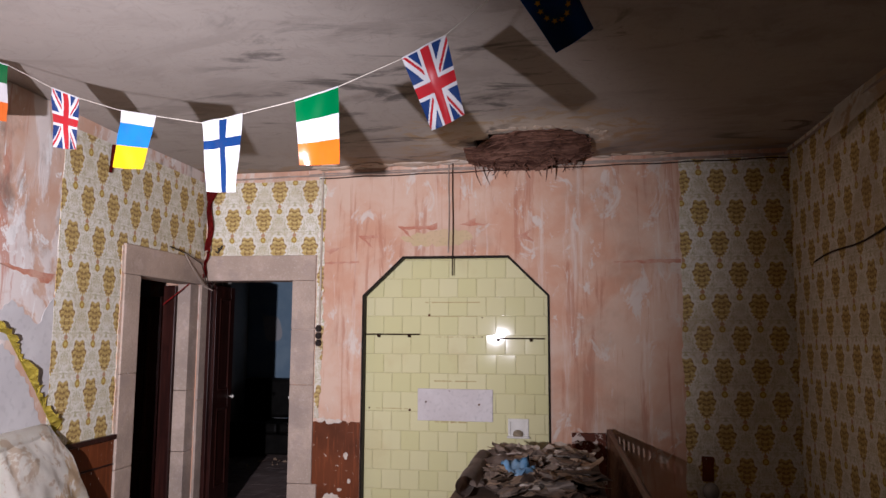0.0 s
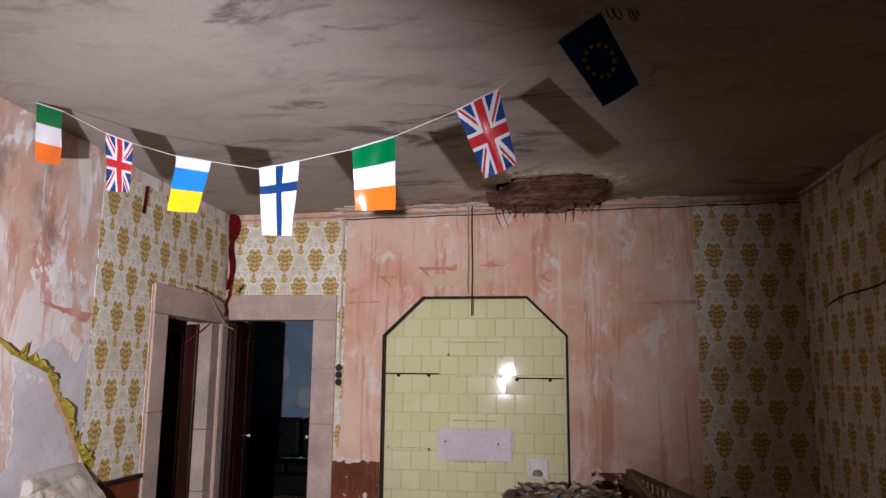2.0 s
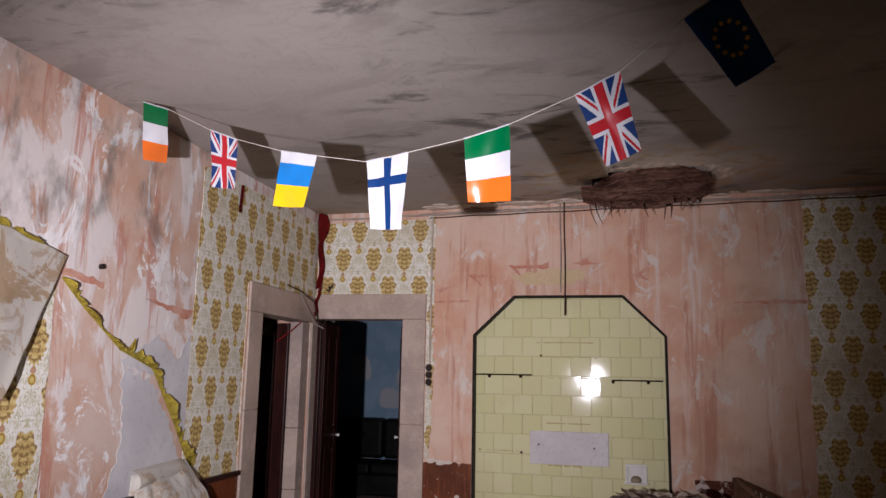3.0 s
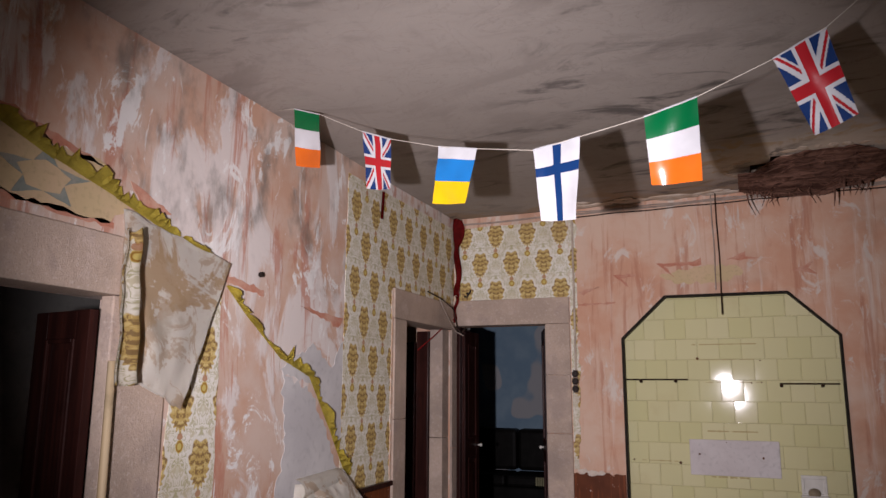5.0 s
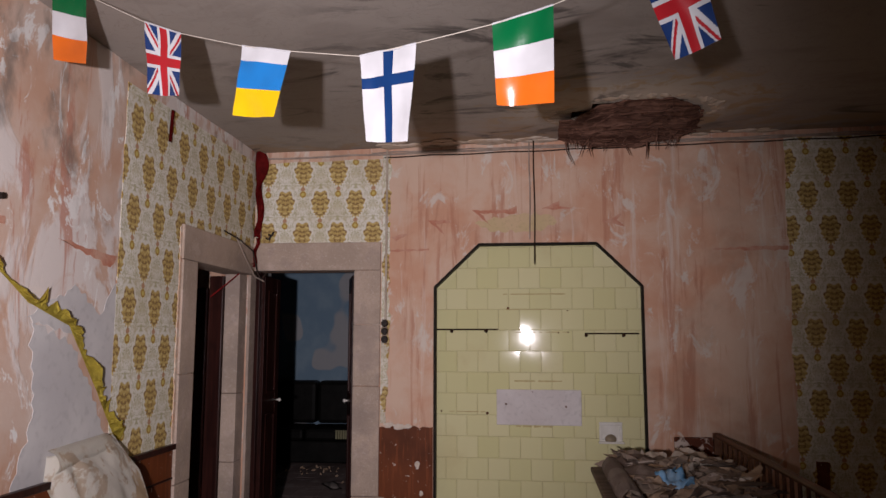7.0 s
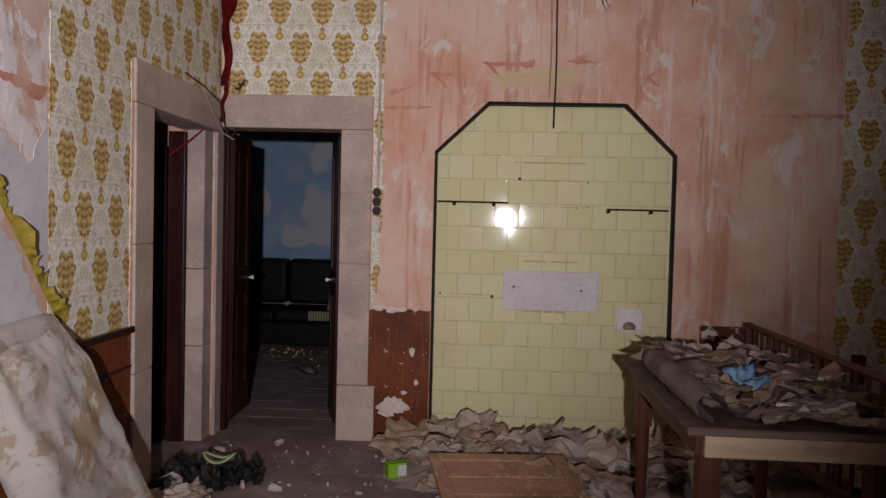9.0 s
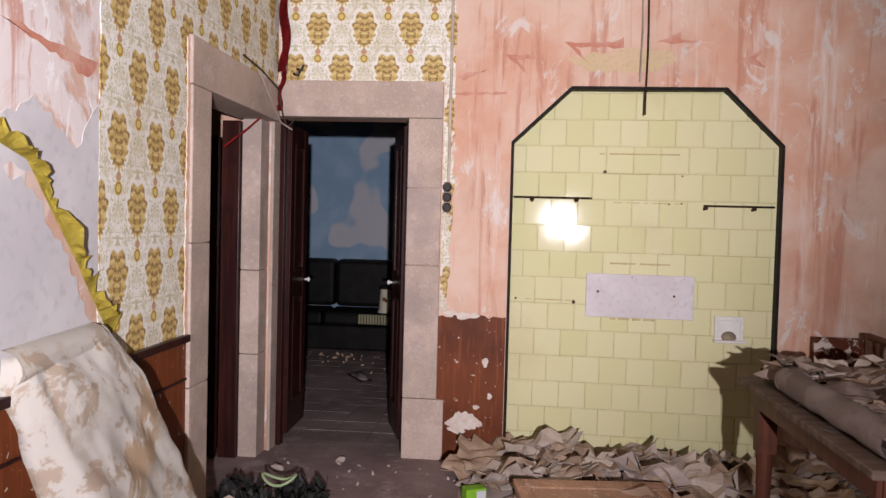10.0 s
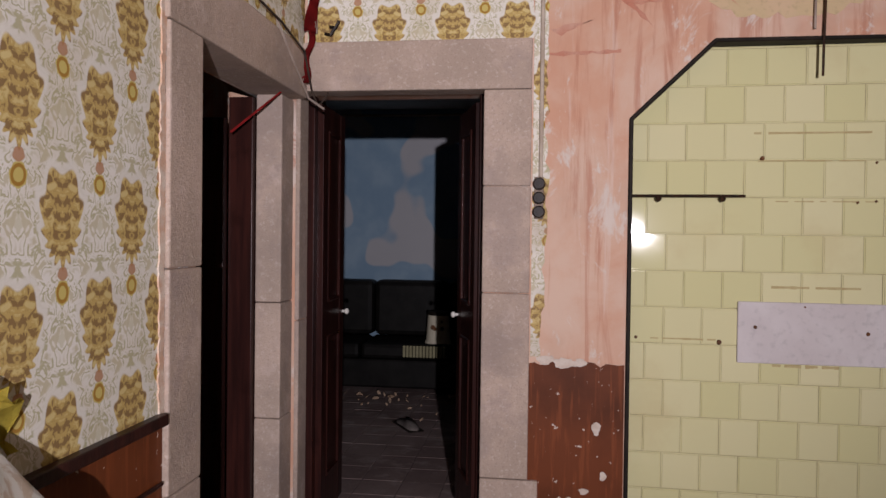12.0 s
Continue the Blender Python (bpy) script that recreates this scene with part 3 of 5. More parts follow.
on_wall("lining_paper", ragged([(3.804, 1.59), (4.1, 1.496), (4.329, 1.215), (4.45, 0.95), (4.125, 0.86), (3.748, 0.88), (3.856, 1.223)], 0.014, 0.03, 9), "left", XL, 0.002, GREYPAPER,
        "bare whitish patch of wall below the torn edge", "plaster", "structure")

# dado and its rail
for nm, pl, at, pts, sd in (("dado", "far", YF, [(-1.118, 0.0), (-0.716, 0.0), (-0.716, 0.875), (-1.118, 0.87)], 10), 
                            ("dado", "left", XL, [(2.888, 0), (5.16, 0), (5.16, 0.875), (2.91, 0.875)], 12)):
    on_wall(nm, ragged(pts, 0.010, 0.025, sd, (0, 1, 3)), pl, at, 0.004, DADO, "brown gloss painted dado, chipped to plaster", "dado", "structure")
tagged(boxpart("dado_rail", (XL, XL + 0.03, 2.92, 5.15, 0.872, 0.905), DOORWOOD), "dark wooden dado rail with flaking edge", "trim", kind="structure")
tagged(boxpart("dado_rail", (XL + 0.0045, XL + 0.016, 2.92, 5.15, 0.70, 0.712), DOORWOOD), "thin painted moulding on the dado", "trim", kind="structure")

FLAKE = plain("loose_white_flakes", (0.66, 0.58, 0.50), (0.56, 0.46, 0.38), 25, 0.85)
for i, (x, z, w, h) in enumerate(((-1.05, 0.885, 0.035, 0.02), (-0.97, 0.875, 0.05, 0.022), (-0.90, 0.88, 0.025, 0.018), (-0.95, 0.245, 0.10, 0.055), (-0.99, 0.20, 0.05, 0.035), (-0.93, 0.12, 0.05, 0.018),
                                  (-0.83, 0.60, 0.018, 0.030), (-0.88, 0.33, 0.02, 0.014), (-0.80, 0.40, 0.014, 0.02))):
    pts = [(x + w * math.cos(a) * (1 + 0.3 * math.sin(3 * a + i)), z + h * math.sin(a)) for a in (k * 0.523 for k in range(12))]
    on_wall("paint_flake", ragged(pts, 0.007, 0.010, i), "far", YF - 0.0045 - 0.0007 * i, 0.0015, FLAKE, "flaked patch showing pale plaster in the brown dado", "plaster", "structure")

# stencilled star frieze, faded
STAR_RED = plain("faded_red_stencil", (0.50, 0.21, 0.14), (0.58, 0.35, 0.26), 9, 0.85)
STAR_TEAL = plain("faded_teal_stencil", (0.24, 0.27, 0.24), (0.34, 0.33, 0.28), 9, 0.85)
STAR_GROUND = plain("faded_yellow_stencil", (0.56, 0.43, 0.25), (0.60, 0.44, 0.28), 5, 0.85)
for pts in ([(-1.05, 2.30), (-0.86, 2.34), (-1.0, 2.27)], [(-0.76, 2.425), (-0.58, 2.425), (-0.58, 2.405), (-0.70, 2.40), (-0.62, 2.30)], [(-0.42, 2.50), (-0.14, 2.50), (-0.08, 2.53), (-0.08, 2.47), (-0.36, 2.475), (-0.27, 2.37)],
            [(0.10, 2.50), (0.24, 2.56), (0.24, 2.52), (0.34, 2.51), (0.20, 2.49)], [(-1.05, 2.20), (-0.75, 2.21), (-0.75, 2.195), (-1.05, 2.19)], [(1.35, 2.19), (1.88, 2.20), (1.88, 2.17), (1.35, 2.175)],
            [(0.55, 2.40), (0.70, 2.46), (0.66, 2.41), (0.72, 2.36)]):
    on_wall("stencil_star", ragged(pts, 0.006, 0.03, int(pts[0][0] * 50)), "far", YF, 0.0015, STAR_RED, "faded red remnant of a stencilled star frieze", "wall painting", "structure")
on_wall("stencil_band", ragged([(-0.40, 2.40), (-0.10, 2.46), (0.16, 2.46), (0.22, 2.40), (0.10, 2.33), (-0.25, 2.33)], 0.012, 0.03, 21), "far", YF, 0.0012, STAR_GROUND, "faded yellow ground of the star frieze", "wall painting", "structure")
on_wall("stencil_band", ragged([(1.211, 2.203), (2.561, 2.153), (2.647, 2.238), (2.524, 2.376), (1.218, 2.522)], 0.012, 0.04, 22), "left", XL, 0.0015, STAR_GROUND, "yellow painted band of the star frieze over the doorway", "wall painting", "structure")
for c in (2.25, 1.62):
    for k in range(5):
        a0 = math.pi / 2 + k * 2 * math.pi / 5
        tip = (c + 0.21 * math.cos(a0), 2.26 + 0.105 * math.sin(a0))
        p1 = (c + 0.09 * math.cos(a0 + 0.6), 2.26 + 0.055 * math.sin(a0 + 0.6))
        p2 = (c + 0.09 * math.cos(a0 - 0.6), 2.26 + 0.055 * math.sin(a0 - 0.6))
        m = (c + 0.12 * math.cos(a0), 2.26 + 0.06 * math.sin(a0))
        on_wall("stencil_star", ragged([p2, tip, p1, m], 0.003, 0.03, k), "left", XL + 0.002, 0.002, STAR_TEAL, "teal outline of a stencilled star", "wall painting", "structure")
for pts in ([(1.99, 2.499), (2.523, 2.37), (2.417, 2.369), (1.989, 2.443)], [(2.65, 2.348), (2.899, 2.261), (2.732, 2.246)], [(1.211, 2.203), (2.582, 2.158), (2.582, 2.135), (1.211, 2.186)], [(3.041, 2.091), (3.602, 2.017), (3.602, 1.984), (3.143, 2.033)], [(3.952, 1.972), (4.443, 1.945), (4.384, 1.883), (4.149, 1.933)]):
    on_wall("stencil_star", ragged(pts, 0.008, 0.03, int(pts[0][0] * 30)), "left", XL, 0.0015, STAR_RED, "faded red remnant of a stencilled star frieze", "wall painting", "structure")


# torn yellow paper edges, curling off the left wall
def curl_strip(a, b, width, seed, side=1):
    """A torn strip along a line on the left wall, ragged and curling away along one side."""
    rnd = random.Random(seed)
    n = max(6, int(math.hypot(b[0] - a[0], b[1] - a[1]) / 0.018))
    dy, dz = b[0] - a[0], b[1] - a[1]
    ln = math.hypot(dy, dz)
    ny, nz = -dz / ln * side, dy / ln * side
    bm = bmesh.new()
    rows = []
    for i in range(n + 1):
        t = i / n
        w = width * (0.25 + 0.75 * abs(noise.noise((t * 7 + seed, seed, 0)) + 0.35)) * rnd.uniform(0.55, 1.3) * min(1, 4 * t + 0.3, 4 * (1 - t) + 0.3)
        base = (a[0] + dy * t, a[1] + dz * t)
        rows.append([bm.verts.new((XL + 0.004 + 0.045 * (k / 3) ** 1.6 * (0.6 + 0.4 * math.sin(9 * t + seed)), base[0] + ny * w * k / 3 + rnd.uniform(-0.004, 0.004) * k, base[1] + nz * w * k / 3)) for k in range(4)])
    for r0, r1 in zip(rows, rows[1:]):
        for k in range(3):
            bm.faces.new((r0[k], r0[k + 1], r1[k + 1], r1[k]))
    bmesh.ops.solidify(bm, geom=list(bm.faces), thickness=0.0015)
    return tagged(part("torn_paper", bm, YELLOWPAPER), "torn yellowed wallpaper edge curling from the wall", "wallpaper", group="torn paper edges")


for a, b, w, sd, sg in (((1.665, 2.53), (2.28, 2.33), 0.10, 1, 1), ((2.205, 2.355), (2.63, 2.25), 0.10, 2, 1), ((2.575, 2.26), (2.94, 2.16), 0.08, 3, 1), ((2.92, 2.165), (3.27, 2.08), 0.05, 4, 1),
                        ((3.29, 2.00), (3.45, 1.88), 0.035, 5, 1), ((3.45, 1.88), (3.78, 1.67), 0.014, 6, 1), ((3.76, 1.68), (4.09, 1.575), 0.075, 7, 1), ((4.07, 1.58), (4.36, 1.22), 0.065, 8, 1), ((4.34, 1.24), (4.55, 0.96), 0.085, 9, 1)):
    curl_strip(a, b, w, sd, sg)


# ---------- hanging and fallen sheets of paper ----------
def sheet(name, f, nu, nv, material, label, category="", thick=0.002, parent=None):
    bm = bmesh.new()
    g = [[bm.verts.new(f(i / nu, j / nv)) for i in range(nu + 1)] for j in range(nv + 1)]
    for j in range(nv):
        for i in range(nu):
            bm.faces.new((g[j][i], g[j][i + 1], g[j + 1][i + 1], g[j + 1][i]))
    bmesh.ops.solidify(bm, geom=list(bm.faces), thickness=thick)
    ob = part(name, bm, material, parent, smooth=True)
    return tagged(ob, label) if parent else tagged(ob, label, category)


def lerp(a, b, t):
    return a + (b - a) * t


def fallen(u, v):
    """Big peeled sheet that leans from the dado down to the floor."""
    left = (lerp(3.93, 4.10, v ** 0.9), lerp(1.01, 0.02, v))
    right = (4.42 + 0.37 * v + 0.03 * math.sin(3.1 * v), 1.05 - 1.03 * v ** 1.1)
    y, z = lerp(left[0], right[0], u), lerp(left[1], right[1], u)
    x = XL + 0.045 + 0.30 * v ** 0.9
    x += 0.055 * (abs(noise.noise((u * 2.2 + v, v * 3, 2.0))) - 0.2) + 0.022 * abs(noise.noise((u * 4 - v * 3, v * 7, 5.0))) + 0.006 * noise.noise((u * 16, v * 18, 5.0))
    if u < 0.22:
        x -= 0.10 * (1 - u / 0.22) ** 2
    z += 0.01 * noise.noise((u * 6, v * 6, 8))
    return Vector((x, y, max(0.006, z)))


fallen_paper = thing("peeled_wallpaper", "large fallen wallpaper sheet showing its stained pale back", "wallpaper")
sheet("sheet", fallen, 40, 40, STAINED, "stained pale back of the sheet", parent=fallen_paper)


def fold(u, v):
    y = lerp(3.94, 4.39, u)
    a = v * 2.6
    return Vector((XL + 0.02 + 0.055 * math.sin(a) + 0.004 * noise.noise((u * 9, v * 9, 1)), y + 0.02 * v, 1.00 + 0.04 * math.cos(a) - 0.03 * v + 0.02 * u))


sheet("fold", fold, 20, 10, STAINED, "folded top edge over the dado rail", parent=fallen_paper)


def flap(u, v):
    """Stiff flap that has peeled down over the door frame."""
    p = [(2.60, 2.22), (3.29, 2.105), (2.905, 1.43), (2.61, 1.56)]
    y = lerp(lerp(p[0][0], p[1][0], u), lerp(p[3][0], p[2][0], u), v)
    z = lerp(lerp(p[0][1], p[1][1], u), lerp(p[3][1], p[2][1], u), v)
    y += 0.02 * math.sin(v * 9) * (1 - u) * v
    return Vector((XL + 0.026 + 0.10 * v * (0.4 + 0.6 * u) + 0.014 * noise.noise((u * 4, v * 4, 3)) + 0.02 * math.sin(u * 4) * v, y, z + 0.012 * noise.noise((u * 7, v * 7, 0))))


hanging_paper = thing("peeled_wallpaper", "pale stained flap of wallpaper hanging over the stone frame", "wallpaper")
sheet("flap", flap, 24, 28, STAINED, "stained pale back of the flap", parent=hanging_paper)


def curl(u, v):
    a = 0.4 + u * 4.2
    r = 0.030 + 0.012 * v - 0.004 * u
    return Vector((XL + 0.10 + 0.05 * v + r * math.cos(a), 2.59 - 0.03 * v + r * math.sin(a) + 0.015 * noise.noise((v * 5, 0, 0)), lerp(2.13, 1.53, v) + 0.02 * noise.noise((u * 3, v * 5, 0))))


sheet("rolled_edge", curl, 18, 22, PAPER_Y, "rolled-up patterned edge", parent=hanging_paper)


def side_curl(u, v):
    return Vector((-4.36 + 0.16 * u * (1 - v) + 0.05 * v, lerp(2.1, 3.1, u), lerp(2.45, 1.95 - 0.25 * u, v)))


sheet("peeled_wallpaper", side_curl, 10, 10, STAINED, "drooping peeled paper on the side room wall", "wallpaper")


def right_peel(u, v):
    return Vector((XR - 0.01 - 0.10 * v * u, lerp(4.55, 5.35, u), lerp(3.12, 2.95 - 0.12 * u, v)))


sheet("peeled_wallpaper", right_peel, 10, 8, STAINED, "wallpaper corner peeling below the ceiling", "wallpaper")

POLE = wood("pale_stick", (0.46, 0.34, 0.20), (0.56, 0.44, 0.28), 0.6, 2)
bm = bmesh.new()
tube(bm, [(XL + 0.09, 2.55, 0.0), (XL + 0.075, 2.565, 0.8), (XL + 0.06, 2.575, 1.62)], 0.016, 10)
tagged(part("broom_stick", bm, POLE, smooth=True), "pale wooden stick leaning on the stone frame", "stick")

# ---------- tiled niche ----------
def niche_y(x):
    return YF + 0.090 - 0.050 * (x - NX0) / (NX1 - NX0)


niche = thing("tiled_niche", "niche lined with yellow glazed tiles and dark trim", "wall niche", kind="structure")
out = [(NX0, 0.0), (NX1, 0.0), (NX1, NZ), (NC[1], NC[2]), (NC[0], NC[2]), (NX0, NZ)]
bm = bmesh.new()
a = [bm.verts.new((x, niche_y(x) + 0.002, z)) for x, z in out]
b = [bm.verts.new((x, YF + 0.099, z)) for x, z in out]
bm.faces.new(a), bm.faces.new(list(reversed(b)))
for i in range(6):
    bm.faces.new((a[i], a[(i + 1) % 6], b[(i + 1) % 6], b[i]))
part("grout", bm, GROUT, niche)
edges = [(out[i], out[(i + 1) % 6]) for i in range(6)]
for (x0, z0), (x1, z1) in edges[1:]:
    ln = math.hypot(x1 - x0, z1 - z0)
    ang = math.degrees(math.atan2(z1 - z0, x1 - x0))
    bm = bmesh.new()
    add_box(bm, -0.006, ln + 0.006, -0.005, 0.012, -0.004, 0.085)
    bevel(bm, 0.004, 1)
    bmesh.ops.transform(bm, matrix=Matrix.Translation((x0, YF - 0.012, z0)) @ Matrix.Rotation(-radians(ang), 4, "Y") @ Matrix.Rotation(radians(90), 4, "X").inverted(), verts=bm.verts)
    part("trim", bm, BLACKWOOD, niche, "black painted edging")
PW, PH, GAP = 0.158, 0.157, 0.0014


def tile_mesh(x0, x1, z0, z1, clips=()):
    bm = bmesh.new()
    add_box(bm, x0, x1, -0.006, 0.0, z0, z1)
    front = [f for f in bm.faces if f.normal.y < -0.9]
    bmesh.ops.bevel(bm, geom=[e for f in front for e in f.edges], offset=0.005, segments=3, affect="EDGES")
    for co, no in clips:
        g = bmesh.ops.bisect_plane(bm, geom=list(bm.verts) + list(bm.edges) + list(bm.faces), plane_co=co, plane_no=no, clear_outer=True)
        if not bm.faces:
            break
        eds = [e for e in g["geom_cut"] if isinstance(e, bmesh.types.BMEdge)]
        if eds:
            bmesh.ops.holes_fill(bm, edges=eds)
    return bm


full_tile = mesh_of("tile", tile_mesh(-PW / 2 + GAP, PW / 2 - GAP, -PH / 2 + GAP, PH / 2 - GAP), TILE)
rnd = random.Random(4)
tilt = math.atan2(-0.050, NX1 - NX0)
for row in range(15):
    zc = 0.02 + PH * (row + 0.5)
    shift = 0.01 + (PW / 2 if row % 2 else 0.0) + rnd.uniform(-0.004, 0.004)
    for col in range(-6, 8):
        xc = shift + PW * col
        x0, x1 = xc - PW / 2 + GAP, xc + PW / 2 - GAP
        z0, z1 = zc - PH / 2 + GAP, zc + PH / 2 - GAP
        if x1 <= NX0 + 0.008 or x0 >= NX1 - 0.008 or z0 >= NC[2]:
            continue
        cuts = []
        if x0 < NX0 + 0.003:
            x0 = NX0 + 0.003
        if x1 > NX1 - 0.003:
            x1 = NX1 - 0.003
        z1 = min(z1, NC[2] - 0.003)
        lo = (NC[2] - NZ)
        dl, dr = (-(lo), NC[0] - NX0), (lo, NX1 - NC[1])
        sl = lambda x, z: (x - NX0) * dl[0] + (z - NZ) * dl[1]
        sr = lambda x, z: (x - NX1) * dr[0] + (z - NZ) * dr[1]
        if min(sl(x, z) for x in (x0, x1) for z in (z0, z1)) > 0 or min(sr(x, z) for x in (x0, x1) for z in (z0, z1)) > 0:
            continue
        if sl(x0, z1) > 0:
            cuts.append(((NX0 - xc, 0, NZ - zc), (dl[0], 0, dl[1])))
        if sr(x1, z1) > 0:
            cuts.append(((NX1 - xc, 0, NZ - zc), (dr[0], 0, dr[1])))
        whole = not cuts and abs((x1 - x0) - (PW - 2 * GAP)) < 1e-4 and abs((z1 - z0) - (PH - 2 * GAP)) < 1e-4
        me = full_tile
        if not whole:
            bmt = tile_mesh(x0 - xc, x1 - xc, z0 - zc, z1 - zc, cuts)
            if not bmt.faces:
                bmt.free()
                continue
            me = mesh_of("tile", bmt, TILE)
        t = new("tile", me)
        t.parent = niche
        t.matrix_basis = pose(xc, niche_y(xc) + rnd.uniform(-0.0006, 0.0006), zc, rnd.uniform(-0.5, 0.5), 0, math.degrees(tilt) + rnd.uniform(-0.6, 0.6))

STEELBLACK = plain("rusty_black_iron", (0.03, 0.022, 0.018), (0.07, 0.035, 0.02), 30, 0.5, metal=0.6)
for x0, x1, z, br in ((-0.69, -0.23, 1.595, (-0.58, -0.32)), (0.41, 0.80, 1.565, (0.42, 0.69))):
    bar = thing("towel_rail", "thin rusty iron rail fixed across the tiles", "rail")
    bm = bmesh.new()
    tube(bm, [(x0, niche_y(x0) - 0.045, z), (x1, niche_y(x1) - 0.045, z)], 0.006, 8)
    part("rod", bm, STEELBLACK, bar)
    for xb in br:
        bm = bmesh.new()
        tube(bm, [(xb, niche_y(xb) - 0.004, z - 0.018), (xb, niche_y(xb) - 0.045, z - 0.010)], 0.009, 8)
        v = bmesh.ops.create_uvsphere(bm, u_segments=8, v_segments=6, radius=0.013)["verts"]
        bmesh.ops.translate(bm, vec=(xb, niche_y(xb) - 0.045, z - 0.012), verts=v)
        part("bracket", bm, STEELBLACK, bar)

BOARD = plain("white_board", (0.62, 0.58, 0.57), (0.55, 0.50, 0.49), 4, 0.45)
RUST = plain("rust_stain", (0.16, 0.07, 0.03), (0.10, 0.05, 0.03), 30, 0.7)
board = thing("splash_board", "white board screwed onto the yellow tiles", "board")
bm = bmesh.new()
add_box(bm, -0.245, 0.378, -0.012, 0.0, 0.893, 1.152)
bevel(bm, 0.003, 1)
bmesh.ops.transform(bm, matrix=Matrix.Translation((0, niche_y(0.05) - 0.007, 0)) @ Matrix.Rotation(tilt, 4, "Z"), verts=bm.verts)
part("panel", bm, BOARD, board)
for x, z in ((-0.175, 1.045), (0.265, 1.03), (0.02, 1.135)):
    bm = bmesh.new()
    tube(bm, [(x, niche_y(x) - 0.008, z), (x, niche_y(x) - 0.024, z)], 0.008 if z < 1.1 else 0.004, 10)
    part("screw", bm, RUST, board, "rusty screw head")
for x, z, r in ((-0.155, 1.755, 0.011), (0.29, 1.735, 0.006), (0.22, 1.57, 0.006), (-0.315, 0.975, 0.012), (-0.66, 0.985, 0.008), (0.29, 1.575, 0.006)):
    bm = bmesh.new()
    tube(bm, [(x, niche_y(x) - 0.002, z), (x, niche_y(x) - 0.014, z + 0.002)], r, 9, r * 0.7)
    tagged(part("wall_plug", bm, RUST), "rusty plug stuck in the yellow tiles", "screw", group="plugs in the tiles")

dish = thing("soap_dish", "white ceramic soap dish set into the tiles", "soap dish")
y0 = niche_y(0.58) - 0.006
bm = bmesh.new()
for d in ((0.50, 0.665, 0.90, 0.925), (0.50, 0.665, 0.78, 0.80), (0.50, 0.52, 0.80, 0.90), (0.645, 0.665, 0.80, 0.90)):
    add_box(bm, d[0], d[1], y0 - 0.018, y0, d[2], d[3])
add_box(bm, 0.515, 0.65, y0 - 0.004, y0, 0.795, 0.905)
bevel(bm, 0.003, 1)
part("frame", bm, KNOB, dish)
bm = bmesh.new()
add_box(bm, 0.492, 0.673, y0 - 0.06, y0 - 0.002, 0.775, 0.79)
bevel(bm, 0.006, 2)
part("tray", bm, KNOB, dish)
bm = bmesh.new()
v = bmesh.ops.create_uvsphere(bm, u_segments=14, v_segments=8, radius=0.042)["verts"]
bmesh.ops.transform(bm, matrix=Matrix.Translation((0.58, y0 - 0.022, 0.806)) @ Matrix.Diagonal((1, 0.5, 0.8, 1)), verts=v)
part("soap", bm, plain("old_soap", (0.30, 0.24, 0.16), (0.20, 0.16, 0.11), 20, 0.5), dish, "dried brown soap", smooth=True)

# ---------- wires, pipe, switch ----------
CABLE = plain("painted_cable", (0.40, 0.33, 0.28), (0.28, 0.22, 0.18), 12, 0.6)
DARKCABLE = plain("dark_cable", (0.035, 0.025, 0.02), (0.06, 0.04, 0.03), 12, 0.6)
for x0, rr, mm, top, low in ((0.052, 0.0055, STEELBLACK, 3.05, 2.08), (0.018, 0.005, CABLE, 3.05, 2.27)):
    bm = bmesh.new()
    tube(bm, [(x0 - 0.003 * math.sin(i), YF - 0.02, lerp(top, low, i / 8)) for i in range(9)], rr, 8)
    tagged(part("gas_pipe" if mm is STEELBLACK else "cable", bm, mm), "thin dark pipe coming down to the niche" if mm is STEELBLACK else "old painted cable beside the pipe", "pipe")
for k, (dz, x0, x1, mm) in enumerate(((-0.030, -2.06, 2.70, CABLE), (-0.055, -1.10, 2.72, DARKCABLE), (-0.018, -1.2, 2.70, CABLE))):
    bm = bmesh.new()
    n = 40
    tube(bm, [(lerp(x0, x1, i / n), YF - 0.014, ceil_z(lerp(x0, x1, i / n), YF) + dz - 0.008 * abs(math.sin(i * 0.55 + k)) - 0.02) for i in range(n + 1)], 0.008 if k == 0 else 0.0055, 7)
    tagged(part("cable", bm, mm), "old cable run along the top of the wall", "cable", group="cables under the ceiling")
bm = bmesh.new()
tube(bm, [(-2.06, YF - 0.014, 2.93), (-2.075, YF - 0.016, 2.88), (-2.08, YF - 0.016, 2.60), (-2.07, YF - 0.02, 2.30)], 0.007, 7)
tagged(part("cable", bm, CABLE), "cable bent down beside the corner", "cable")
bm = bmesh.new()
tube(bm, [(-1.078, YF - 0.012, lerp(2.98, 1.67, i / 10)) for i in range(11)], 0.009, 8)
tagged(part("conduit", bm, plain("cream_conduit", (0.55, 0.47, 0.38), (0.42, 0.34, 0.27), 10, 0.6)), "cream painted conduit running to the switches", "conduit")
bm = bmesh.new()
tube(bm, [(XR - 0.012, lerp(5.9, 3.8, i / 12), 2.12 + 0.015 * math.sin(i) + 0.012 * i) for i in range(13)], 0.006, 7)
tagged(part("cable", bm, DARKCABLE), "dark cable on the shaded wall", "cable")
bm = bmesh.new()
n = 40
tube(bm, [(XR - 0.02, lerp(YF - 0.02, 1.0, i / n), ceil_z(XR, lerp(YF - 0.02, 1.0, i / n)) - 0.05 - 0.008 * abs(math.sin(i * 0.5))) for i in range(n + 1)], 0.010, 7)
tagged(part("cable", bm, CABLE), "cable run under the ceiling of the shaded wall", "cable", group="cables under the ceiling")
